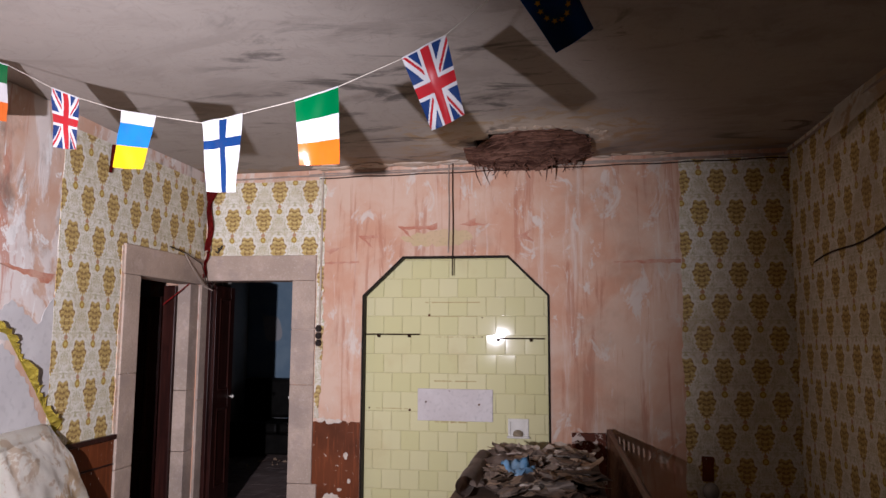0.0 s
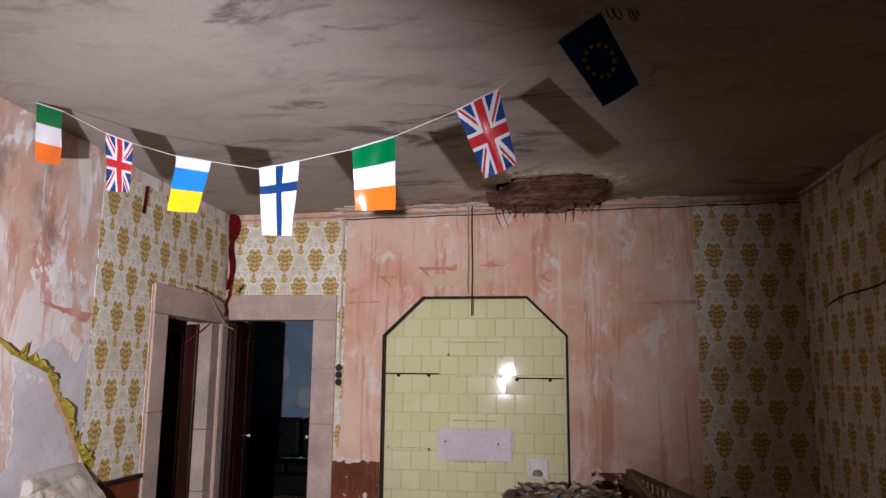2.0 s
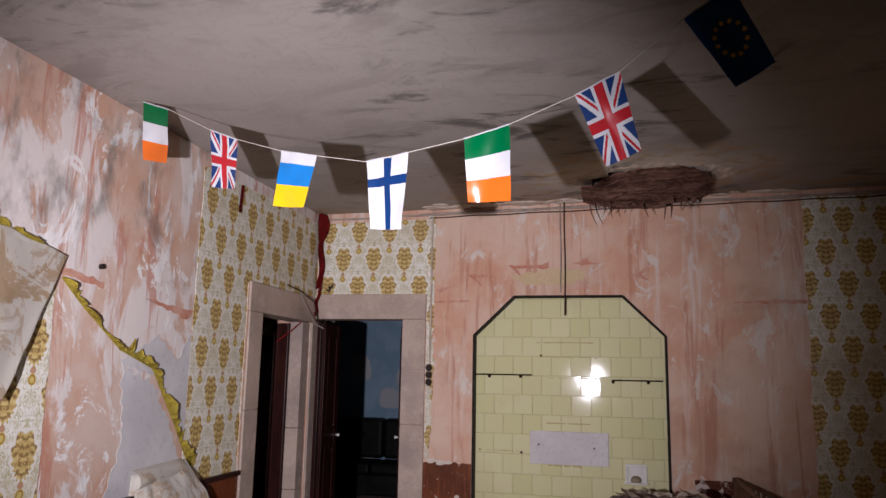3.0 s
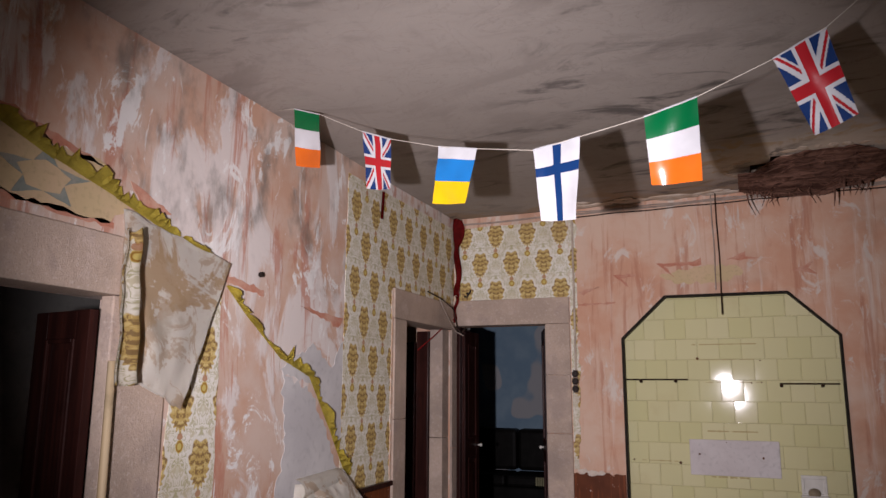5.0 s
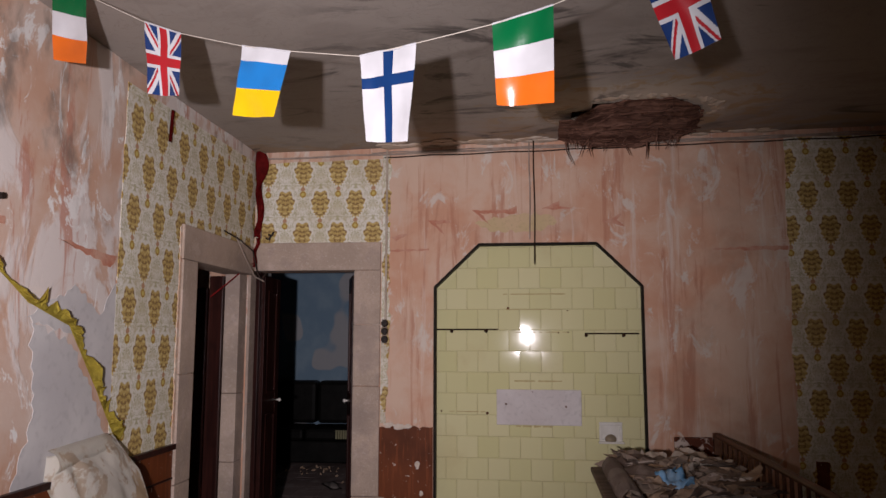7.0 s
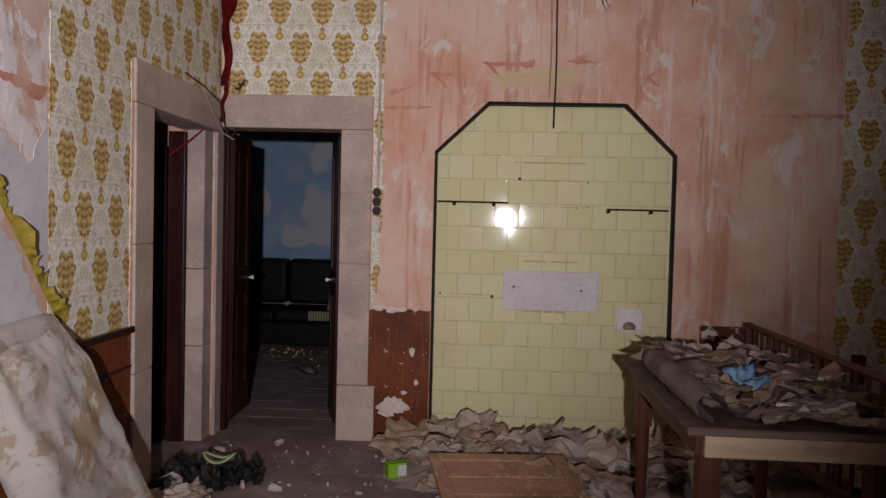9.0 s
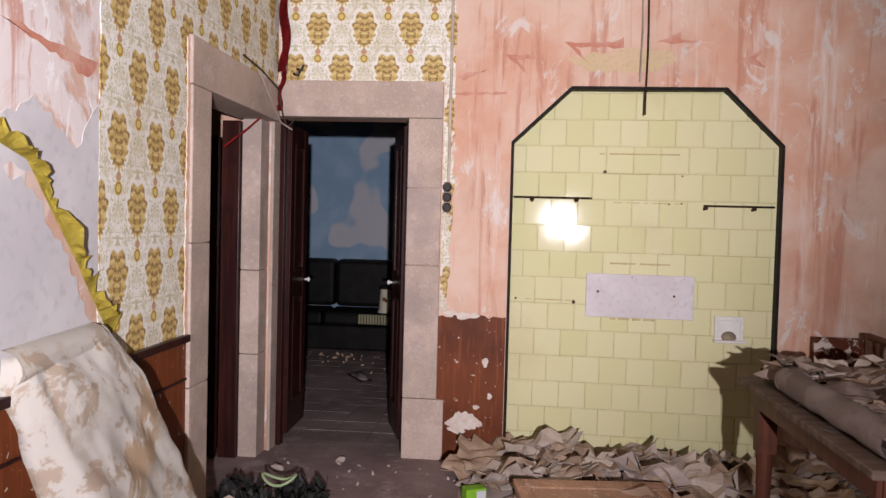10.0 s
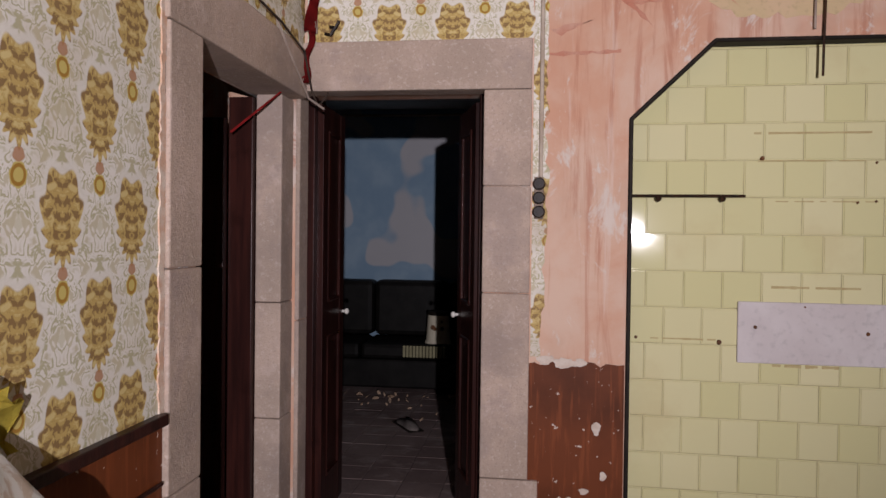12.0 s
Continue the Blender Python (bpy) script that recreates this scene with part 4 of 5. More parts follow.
BAKELITE = plain("black_bakelite", (0.018, 0.013, 0.011), (0.03, 0.02, 0.016), 20, 0.4, 0.05)
sw = thing("light_switch", "three round black switches on a strip", "light switch")
boxpart("base", (-1.105, -1.065, YF - 0.012, YF - 0.003, 1.49, 1.67), plain("switch_strip", (0.30, 0.23, 0.18), (0.20, 0.15, 0.12), 12, 0.6), sw, label="worn wooden strip")
for z in (1.52, 1.58, 1.64):
    bm = bmesh.new()
    tube(bm, [(-1.085, YF - 0.010, z), (-1.085, YF - 0.030, z), (-1.085, YF - 0.036, z)], 0.028, 18, 0.021)
    s1 = part("switch", bm, BAKELITE, sw, "round black switch")
    bm = bmesh.new()
    tube(bm, [(-1.085, YF - 0.034, z), (-1.085, YF - 0.043, z)], 0.010, 12)
    part("lever", bm, BAKELITE, s1)

on_wall("dado", ragged([(1.985, 0.49), (2.07, 0.49), (2.075, 0.67), (1.985, 0.68)], 0.004, 0.02, 33), "far", YF - 0.0032, 0.002, DADO, "dark red dado showing through torn wallpaper", "dado", "structure")
globe = thing("wall_lamp", "dusty grey glass globe on a wall bracket", "wall lamp")
bm = bmesh.new()
tube(bm, [(2.03, YF - 0.002, 0.36), (2.03, YF - 0.04, 0.352), (2.03, YF - 0.08, 0.362)], 0.016, 10)
part("bracket", bm, BAKELITE, globe)
bm = bmesh.new()
v = bmesh.ops.create_uvsphere(bm, u_segments=18, v_segments=12, radius=0.06)["verts"]
bmesh.ops.transform(bm, matrix=Matrix.Translation((2.03, YF - 0.08, 0.43)) @ Matrix.Diagonal((1, 1, 1.12, 1)), verts=v)
part("globe", bm, plain("dusty_opal_glass", (0.34, 0.34, 0.33), (0.26, 0.26, 0.25), 14, 0.2, 0.05), globe, "dusty opal glass", smooth=True)

# red rag and loose wires in the corner
RAG = plain("red_cloth", (0.22, 0.012, 0.012), (0.14, 0.008, 0.008), 18, 0.8)


def rag(u, v):
    w = 0.095 * (0.5 + 0.5 * abs(math.sin(v * 7 + 0.6))) * (1.1 - 0.6 * v)
    return Vector((XL + 0.05 + (u - 0.5) * w + 0.012 * math.sin(v * 11), YF - 0.045 - 0.02 * math.sin(u * 3 + v * 9), lerp(2.98, 2.30, v) + 0.01 * math.sin(u * 5)))


sheet("red_ribbon", rag, 8, 40, RAG, "ragged red ribbon hanging in the corner", "ribbon", 0.003)


def rag_low(u, v):
    return Vector((XL + 0.05 - 0.02 * v + (u - 0.5) * 0.03 + 0.01 * math.sin(v * 9), YF - 0.06 - 0.02 * v, lerp(2.30, 2.07, v)))


sheet("red_ribbon", rag_low, 5, 16, RAG, "knotted tail of the red ribbon", "ribbon", 0.003)
bm = bmesh.new()
tube(bm, [(XL + 0.03, YF - 0.08, 2.10), (XL - 0.02, YF - 0.16, 2.04), (XL - 0.10, YF - 0.24, 1.94), (XL - 0.22, YF - 0.28, 1.83)], 0.0035, 6, 0.006)
tagged(part("red_string", bm, RAG), "red cord stretched into the doorway", "cord")


def rag_small(u, v):
    return Vector((XL + 0.012 + 0.01 * math.sin(u * 4), 4.93 + 0.05 * u - 0.02 * v, lerp(2.88, 2.68, v)))


sheet("red_ribbon", rag_small, 4, 10, RAG, "short red ribbon on the papered wall", "ribbon", 0.003)
for k, pts in enumerate((((XL + 0.025, 5.75, 2.27), (XL + 0.04, 6.0, 2.24), (XL + 0.06, 6.22, 2.18), (XL + 0.07, 6.30, 2.02), (XL + 0.09, 6.33, 1.97), (XL + 0.13, 6.34, 2.03)),
                         ((XL + 0.025, 5.98, 2.25), (XL + 0.05, 6.10, 2.12), (XL + 0.07, 6.25, 1.99), (XL + 0.11, 6.34, 1.96)))):
    bm = bmesh.new()
    tube(bm, pts, 0.005, 6)
    tagged(part("wire", bm, DARKCABLE if k == 0 else CABLE), "loose wire looping at the corner of the doorways", "wire", group="loose wires")
for p in ((-2.03, 2.30), (-2.01, 2.33)):
    bm = bmesh.new()
    tube(bm, [(p[0], YF - 0.01, p[1]), (p[0] + 0.03, YF - 0.03, p[1] - 0.01), (p[0] + 0.045, YF - 0.03, p[1] + 0.02)], 0.008, 7)
    tagged(part("hook", bm, BAKELITE), "small black wire hook on the paper", "hook")
for y, z in ((3.56, 2.092), (2.72, 2.07)):
    bm = bmesh.new()
    tube(bm, [(XL, y, z), (XL + 0.02, y, z)], 0.014, 10)
    tagged(part("wall_plug", bm, BAKELITE), "small dark plug hole in the plaster", "screw")

# ---------- fallen ceiling patch ----------
LATH = wood("rotten_lath", (0.060, 0.026, 0.018), (0.20, 0.105, 0.075), 0.85, 0)
lath = thing("broken_lath", "rotten reed lath sagging from the ceiling hole", "ceiling lath")
rnd = random.Random(12)


def lath_z(x, y):
    """Underside of the sagging reed mat: it hangs lower towards the far wall."""
    u, v = (x - 0.20) / 0.98, (y - 5.46) / 0.60
    return ceil_z(x, y) + 0.012 - 0.15 * max(0.0, v) * (0.55 + 0.45 * math.sin(3.0 * u + 0.2)) + 0.03 * noise.noise((x * 5, y * 5, 7)) + 0.018 * noise.noise((x * 16, y * 12, 2))


def lath_edge(u):
    """Front edge of the mat, stepped where it tore."""
    return 5.74 - 0.26 * max(0.0, math.sin(3.14 * (u * 1.15 - 0.12))) ** 0.6 + 0.05 * noise.noise((u * 9, 1, 3))


def mat(u, v):
    x = lerp(0.22, 1.16, u) + 0.03 * noise.noise((v * 5, u * 3, 1))
    y = lerp(lath_edge(u), 6.06 + 0.05 * noise.noise((u * 8, 0, 5)), v)
    return Vector((x, y, lath_z(x, y)))


bm = bmesh.new()
g = [[bm.verts.new(mat(i / 44, j / 22)) for i in range(45)] for j in range(23)]
for j in range(22):
    for i in range(44):
        if noise.noise((i * 0.35, j * 0.5, 9)) < 0.48:
            bm.faces.new((g[j][i], g[j][i + 1], g[j + 1][i + 1], g[j + 1][i]))
bmesh.ops.delete(bm, geom=[v for v in bm.verts if not v.link_faces], context="VERTS")
bmesh.ops.solidify(bm, geom=list(bm.faces), thickness=0.012)
part("mat", bm, LATH, lath, "sagging mat of rotten reeds")
for i in range(85):
    u0, v0 = rnd.uniform(0.0, 0.8), rnd.random() ** 0.8
    u1 = min(1.03, u0 + rnd.uniform(0.12, 0.42))
    tilt_v = rnd.uniform(-0.12, 0.12)
    drop = rnd.uniform(0.002, 0.022)
    bm = bmesh.new()
    pts = []
    for t in (0, 0.2, 0.4, 0.6, 0.8, 1):
        p = mat(lerp(u0, u1, t), min(1.0, max(0.0, v0 + tilt_v * t)))
        pts.append(p + Vector((0, rnd.uniform(-0.006, 0.006), -drop - rnd.uniform(0, 0.008))))
    tube(bm, pts, rnd.uniform(0.003, 0.009), 6, rnd.uniform(0.002, 0.006))
    part("reed", bm, LATH, lath)
for i in range(30):
    u0 = rnd.choice((rnd.uniform(0.02, 0.28), rnd.uniform(0.1, 0.55), rnd.uniform(0.6, 1.0)))
    p = mat(u0, rnd.uniform(0.6, 1.0))
    ln = rnd.uniform(0.03, 0.10) if rnd.random() < 0.68 else rnd.uniform(0.10, 0.20)
    bend = rnd.uniform(-0.07, 0.06)
    bm = bmesh.new()
    tube(bm, [p + Vector((bend * t * t + rnd.uniform(-0.004, 0.004), rnd.uniform(-0.01, 0.01), 0.005 - ln * t)) for t in (0, 0.25, 0.5, 0.75, 1)], rnd.uniform(0.005, 0.013), 6, 0.002)
    part("strand", bm, LATH, lath)
RIM = plain("broken_plaster_rim", (0.52, 0.40, 0.30), (0.60, 0.52, 0.44), 9, 0.9, 0.4)
bm = bmesh.new()
for k in range(40):
    a = k * 2 * math.pi / 40
    r = 1.08 + 0.14 * noise.noise((math.cos(a) * 2, math.sin(a) * 2, 4))
    x, y = HOLE[0] + HOLE[2] * 1.15 * r * math.cos(a), HOLE[1] + HOLE[3] * 1.35 * r * math.sin(a)
    if y < YF - 0.1:
        v = bmesh.ops.create_icosphere(bm, subdivisions=1, radius=rnd.uniform(0.03, 0.06))["verts"]
        bmesh.ops.transform(bm, matrix=Matrix.Translation((x, y, ceil_z(x, y) + 0.004)) @ Matrix.Rotation(rnd.uniform(0, 3), 4, "Z") @ Matrix.Diagonal((1.3, 0.8, 0.30, 1)), verts=v)
part("rim", bm, RIM, lath, "crumbled plaster rim")

bm = bmesh.new()
rnd = random.Random(44)
for k in range(90):
    x = rnd.uniform(-1.1, 1.9) if k < 60 else rnd.uniform(-1.0, 0.2)
    y = YF - abs(rnd.gauss(0.02, 0.06))
    v = bmesh.ops.create_icosphere(bm, subdivisions=1, radius=rnd.uniform(0.015, 0.05))["verts"]
    bmesh.ops.transform(bm, matrix=Matrix.Translation((x, y, ceil_z(x, y) - 0.004)) @ Matrix.Rotation(rnd.uniform(-0.4, 0.4), 4, "Z") @ Matrix.Diagonal((2.4, 0.8, 0.35, 1)), verts=v)
tagged(part("crumbled_cornice", bm, RIM), "crumbling plaster along the top of the wall", "plaster", kind="stuff")

for x0, x1, z, h in ((-0.19, 0.27, 1.862, 0.004), (-0.17, 0.25, 1.745, 0.0025), (-0.10, 0.30, 1.575, 0.0025), (-0.16, 0.24, 1.215, 0.005), (-0.10, 0.16, 0.885, 0.006), (-0.60, -0.33, 0.985, 0.003)):
    bm = bmesh.new()
    for k in range(16):
        a0, a1 = lerp(x0, x1, k / 16), lerp(x0, x1, (k + 1) / 16)
        if noise.noise((k * 0.8, z * 7, 2)) > -0.25:
            hh = h * (1 + 1.2 * abs(noise.noise((k * 1.3, z * 9, 0))))
            add_box(bm, a0, a1, niche_y((a0 + a1) / 2) - 0.0085, niche_y((a0 + a1) / 2) - 0.006, z - hh, z + hh * 0.6)
    tagged(part("rust_line", bm, plain("shelf_residue", (0.44, 0.35, 0.17), (0.50, 0.42, 0.22), 30, 0.7) if z == 1.862 else bpy.data.materials["shelf_residue"]), "rusty line where a shelf was fixed", "stain", kind="structure")


# ---------- flags on a string ----------
def gloss(name, colour):
    n = Nodes(name, 0.22)
    n.bump(n.noise(16, 3), 0.12, 0.006)
    return n.done(n.mix(n.step(n.noise(7, 3), 0.3, 0.7), colour, tuple(v * 0.85 for v in colour)))


F_WHITE, F_RED, F_BLUE = gloss("flag_white", (0.56, 0.56, 0.58)), gloss("flag_red", (0.40, 0.018, 0.025)), gloss("flag_navy", (0.016, 0.04, 0.14))
F_GREEN, F_ORANGE = gloss("flag_green", (0.0, 0.12, 0.035)), gloss("flag_orange", (0.68, 0.135, 0.012))
F_SKY, F_YELLOW, F_EU = gloss("flag_sky", (0.015, 0.17, 0.48)), gloss("flag_yellow", (0.75, 0.46, 0.008)), gloss("flag_deep_blue", (0.004, 0.06, 0.24))
F_FIN = gloss("flag_cross_blue", (0.008, 0.035, 0.13))


def union(u, v):
    p, q = (v - 0.5) * 0.30, (u - 0.5) * 0.21
    if abs(p) < 0.020 or abs(q) < 0.020:
        return 1
    if abs(p) < 0.034 or abs(q) < 0.034:
        return 0
    d1, d2 = (p * 0.105 - q * 0.15) / 0.183, (p * 0.105 + q * 0.15) / 0.183
    s = 1 if p > 0 else -1
    if 0.0 < s * d1 < 0.0115 or -0.0115 < s * d2 < 0.0:
        return 1
    if abs(d1) < 0.019 or abs(d2) < 0.019:
        return 0
    return 2


def bands(*cuts):
    return lambda u, v: next((i for i, c in enumerate(cuts) if v < c), len(cuts))


def nordic(u, v):
    return 1 if abs(u - 0.5) < 0.085 or abs(v - 0.33) < 0.06 else 0


def flag(label, tl, tr, bl, br, pattern, mats, nu=12, nv=18, bow=0.02, seed=0):
    """A small plastic flag hung from a string by its top edge."""
    tl, tr, bl, br = (Vector(p) for p in (tl, tr, bl, br))
    across = (tr - tl).normalized()
    out = across.cross((bl - tl).normalized())
    bm = bmesh.new()
    pt = lambda u, v: (tl.lerp(tr, u)).lerp(bl.lerp(br, u), v) + out * (bow * math.sin(3.14 * u + 0.4) * v + 0.010 * noise.noise((u * 2.5, v * 2.5, seed)))
    g = [[bm.verts.new(pt(i / nu, j / nv)) for i in range(nu + 1)] for j in range(nv + 1)]
    for j in range(nv):
        for i in range(nu):
            f = bm.faces.new((g[j][i], g[j][i + 1], g[j + 1][i + 1], g[j + 1][i]))
            f.material_index = pattern((i + 0.5) / nu, (j + 0.5) / nv)
    ob = thing("flag", label, "flag", group="flags on the string")
    cloth = part("cloth", bm, mats, ob, smooth=True)
    hem = bmesh.new()
    tube(hem, [pt(i / 6, 0) + Vector((0, 0, 0.001)) for i in range(7)], 0.0035, 6)
    part("hem", hem, F_WHITE, ob, "white folded top hem")
    return ob, pt, out


flag("green, white and orange plastic flag hanging from string", (-1.967, 3.56, 2.968), (-1.8, 3.54, 2.907), (-1.956, 3.57, 2.66), (-1.783, 3.55, 2.62), bands(0.33, 0.66), [F_GREEN, F_WHITE, F_ORANGE], 12, 18, 0.02, 1)
flag("small union flag in glossy plastic on string", (-1.53, 3.51, 2.77), (-1.36, 3.48, 2.7), (-1.5, 3.5, 2.475), (-1.355, 3.48, 2.45), union, [F_WHITE, F_RED, F_BLUE], 60, 84, 0.015, 2)
flag("white, blue and yellow plastic flag on string", (-1.07, 3.37, 2.595), (-0.87, 3.32, 2.545), (-1.1, 3.37, 2.335), (-0.93, 3.34, 2.312), bands(0.22, 0.60), [F_WHITE, F_SKY, F_YELLOW], 12, 20, 0.012, 3)
flag("white plastic flag with blue cross on string", (-0.59, 3.2, 2.47), (-0.39, 3.15, 2.485), (-0.57, 3.21, 2.18), (-0.42, 3.19, 2.168), nordic, [F_WHITE, F_FIN], 48, 64, 0.020, 4)
flag("green, white and orange glossy flag on string", (-0.14, 3.07, 2.505), (0.05, 3.03, 2.54), (-0.13, 3.1, 2.255), (0.05, 3.07, 2.245), bands(0.33, 0.66), [F_GREEN, F_WHITE, F_ORANGE], 14, 18, 0.025, 5)
flag("tilted union flag in glossy plastic on string", (0.3, 3.02, 2.637), (0.47, 3.01, 2.717), (0.41, 3.04, 2.36), (0.54, 3.03, 2.41), union, [F_WHITE, F_RED, F_BLUE], 60, 84, 0.02, 6)
eu, eu_pt, eu_out = flag("blue flag with ring of gold stars on string", (0.707, 3.03, 2.917), (0.88, 3.02, 3.03), (0.881, 3.04, 2.639), (1.02, 3.03, 2.72), lambda u, v: 0, [F_EU], 14, 20, 0.012, 7)
for k in range(12):
    a = k * math.pi / 6
    uc, vc = 0.5 + 0.30 * math.sin(a), 0.5 + 0.205 * math.cos(a)
    bm = bmesh.new()
    c = eu_pt(uc, vc)
    du, dv = (eu_pt(uc + 0.02, vc) - c).normalized(), (eu_pt(uc, vc + 0.02) - c).normalized()
    vs = []
    for side in (-0.0016, 0.0016):
        vs.append([bm.verts.new(c + eu_out * side + (du * math.sin(q * 0.6283) - dv * math.cos(q * 0.6283)) * (0.0135 if q % 2 == 0 else 0.0056)) for q in range(10)])
    bm.faces.new(vs[0]), bm.faces.new(list(reversed(vs[1])))
    for q in range(10):
        bm.faces.new((vs[0][q], vs[0][(q + 1) % 10], vs[1][(q + 1) % 10], vs[1][q]))
    part("star", bm, F_YELLOW, eu, "gold star")
STRING = plain("thin_white_string", (0.60, 0.55, 0.48), (0.50, 0.45, 0.38), 40, 0.8)
bm = bmesh.new()
hang = [(-2.07, 3.58, 2.983), (-1.967, 3.56, 2.968), (-1.8, 3.54, 2.909), (-1.53, 3.51, 2.77), (-1.36, 3.48, 2.702), (-1.07, 3.37, 2.595), (-0.87, 3.32, 2.547), (-0.59, 3.2, 2.47), (-0.39, 3.15, 2.487), (-0.14, 3.07, 2.505), (0.05, 3.03, 2.542), (0.3, 3.02, 2.637), (0.47, 3.01, 2.719), (0.707, 3.03, 2.917), (0.88, 3.02, 3.032), (0.93, 3.02, 3.043)]
tube(bm, hang, 0.0017, 6)
tagged(part("string", bm, STRING, smooth=True), "thin pale string tied under the ceiling", "string")
bm = bmesh.new()
for dx, dy in ((0, 0), (0.03, 0.01), (0.10, 0.02), (0.09, 0.03)):
    tube(bm, [(0.90 + dx, 3.02 + dy, 3.046), (0.91 + dx, 3.02 + dy, 3.01), (0.93 + dx, 3.03 + dy, 3.0), (0.935 + dx, 3.03 + dy, 3.02), (0.92 + dx, 3.03 + dy, 3.05)], 0.003, 6)
tagged(part("ceiling_hook", bm, STEELBLACK), "bent wire hooks in the ceiling holding the string", "hook")

# ---------- crumpled scraps ----------
SCRAP = plain("dusty_torn_paper", (0.54, 0.46, 0.38), (0.40, 0.31, 0.24), 5, 0.85)
DUSTY = dusty_floor("dusty_rubble", (0.34, 0.27, 0.23), (0.46, 0.38, 0.33), (0.54, 0.46, 0.40))
BROWNED = plain("browned_paper", (0.30, 0.20, 0.13), (0.42, 0.31, 0.22), 8, 0.85)


def crumple(seed, w, d, h, n=9, edge=0.25):
    """A crumpled sheet: creased, with an uneven outline."""
    bm = bmesh.new()
    g = []
    for j in range(n + 1):
        row = []
        for i in range(n + 1):
            u, v = i / n - 0.5, j / n - 0.5
            r = 1 + edge * noise.noise((u * 3 + seed, v * 3, seed * 1.7))
            z = h * (abs(noise.noise((u * 2.6, v * 2.6, seed))) * 1.6 + 0.45 * abs(noise.noise((u * 6, v * 6, seed + 9))))
            row.append(bm.verts.new((u * w * r, v * d * r, 0.003 + z)))
        g.append(row)
    for j in range(n):
        for i in range(n):
            if (i in (0, n - 1) and j in (0, n - 1)) or noise.noise((i * 0.9, j * 0.9, seed * 3)) > 0.62:
                continue
            bm.faces.new((g[j][i], g[j][i + 1], g[j + 1][i + 1], g[j + 1][i]))
    bmesh.ops.delete(bm, geom=[v for v in bm.verts if not v.link_faces], context="VERTS")
    bmesh.ops.solidify(bm, geom=list(bm.faces), thickness=0.002)
    return bm


scraps = [mesh_of("paper_scrap", crumple(k, 0.30, 0.24, 0.055, 8), (SCRAP, BROWNED, DUSTY)[k % 3]) for k in range(9)]

bm = bmesh.new()
nxh, nyh = 46, 18
g = []
for j in range(nyh + 1):
    row = []
    for i in range(nxh + 1):
        x, y = lerp(-1.0, 1.9, i / nxh), lerp(5.35, 6.385, j / nyh)
        env = min(1, (i / nxh) * 7, (1 - i / nxh) * 5) * min(1, (j / nyh) * 1.6)
        z = env * (0.05 + 0.09 * abs(noise.noise((x * 4, y * 4, 1))) + 0.05 * abs(noise.noise((x * 11, y * 11, 4)))) - 0.012
        row.append(bm.verts.new((x, y, z)))
    g.append(row)
for j in range(nyh):
    for i in range(nxh):
        bm.faces.new((g[j][i], g[j][i + 1], g[j + 1][i + 1], g[j + 1][i]))
heap = thing("rubbish_heap", "heap of fallen plaster and crumpled paper along the wall", "rubbish heap")
part("rubble", bm, DUSTY, heap, "low bank of grey rubble")
rnd = random.Random(31)
for k in range(95):
    x = rnd.uniform(-0.82, 1.8)
    y = 6.34 - abs(rnd.gauss(0, 0.34))
    if y < 5.35:
        y = rnd.uniform(5.5, 6.3)
    o = new("paper_scrap", rnd.choice(scraps))
    o.parent = heap
    s = rnd.uniform(0.7, 1.75)
    near = max(0.0, 1 - (6.38 - y) / 0.9) * min(1, (x + 1.12) * 5)
    m = pose(x, min(y, 6.26), 0.03 + 0.09 * near * rnd.random(), rnd.uniform(-30, 30), rnd.uniform(-30, 30), rnd.uniform(0, 360))
    o.matrix_basis = m @ Matrix.Diagonal((s, s, s, 1))

# lone scraps and chips over the floor
bm = bmesh.new()
rnd = random.Random(8)
for k in range(420):
    x, y = rnd.uniform(-2.0, 1.6), rnd.uniform(3.6, 6.3)
    r = rnd.uniform(0.004, 0.020) * (1 if rnd.random() < 0.85 else 1.9)
    v = bmesh.ops.create_icosphere(bm, subdivisions=1, radius=r)["verts"]
    bmesh.ops.transform(bm, matrix=Matrix.Translation((x, y, r * 0.3)) @ Euler((rnd.random() * 3, rnd.random() * 3, 0)).to_matrix().to_4x4() @ Matrix.Diagonal((1.3, 0.8, 0.5, 1)), verts=v)
tagged(part("plaster_chips", bm, DUSTY), "scattered chips of fallen plaster on the floor", "rubble", kind="stuff")

# fallen wooden frame with boards
CRATE = chipped("worn_orange_pine", (0.40, 0.23, 0.14), (0.52, 0.44, 0.36), 0.60, 0.6)
panel = thing("wooden_shutter", "worn pine shutter lying on the rubbish", "shutter", (-0.52, 4.98, 0.04), 14)
panel.matrix_world = pose(-0.52, 4.98, 0.04, 12, 3, 14)
for d in ((0.0, 0.78, 0.0, 0.07), (0.0, 0.78, 0.55, 0.62)):
    boxpart("rail", (d[0], d[1], d[2], d[3], 0.0, 0.032), CRATE, panel)
for x0 in (0.0, 0.71):
    boxpart("stile", (x0, x0 + 0.07, 0.072, 0.548, 0.0, 0.031), CRATE, panel)
for k in range(3):
    y0 = 0.076 + k * 0.158
    boxpart("board", (0.072, 0.708, y0, y0 + 0.150, 0.006 + 0.003 * k, 0.020 + 0.003 * k), CRATE, panel)

# small green carton
carton = thing("small_carton", "small bright green and white carton on the floor", "carton", (-0.85, 5.735, 0.0), 24)
boxpart("side", (-0.055, 0.055, -0.035, 0.035, 0.002, 0.085), plain("green_print", (0.22, 0.45, 0.03), (0.18, 0.38, 0.03), 20, 0.4), carton, soft=0.003)
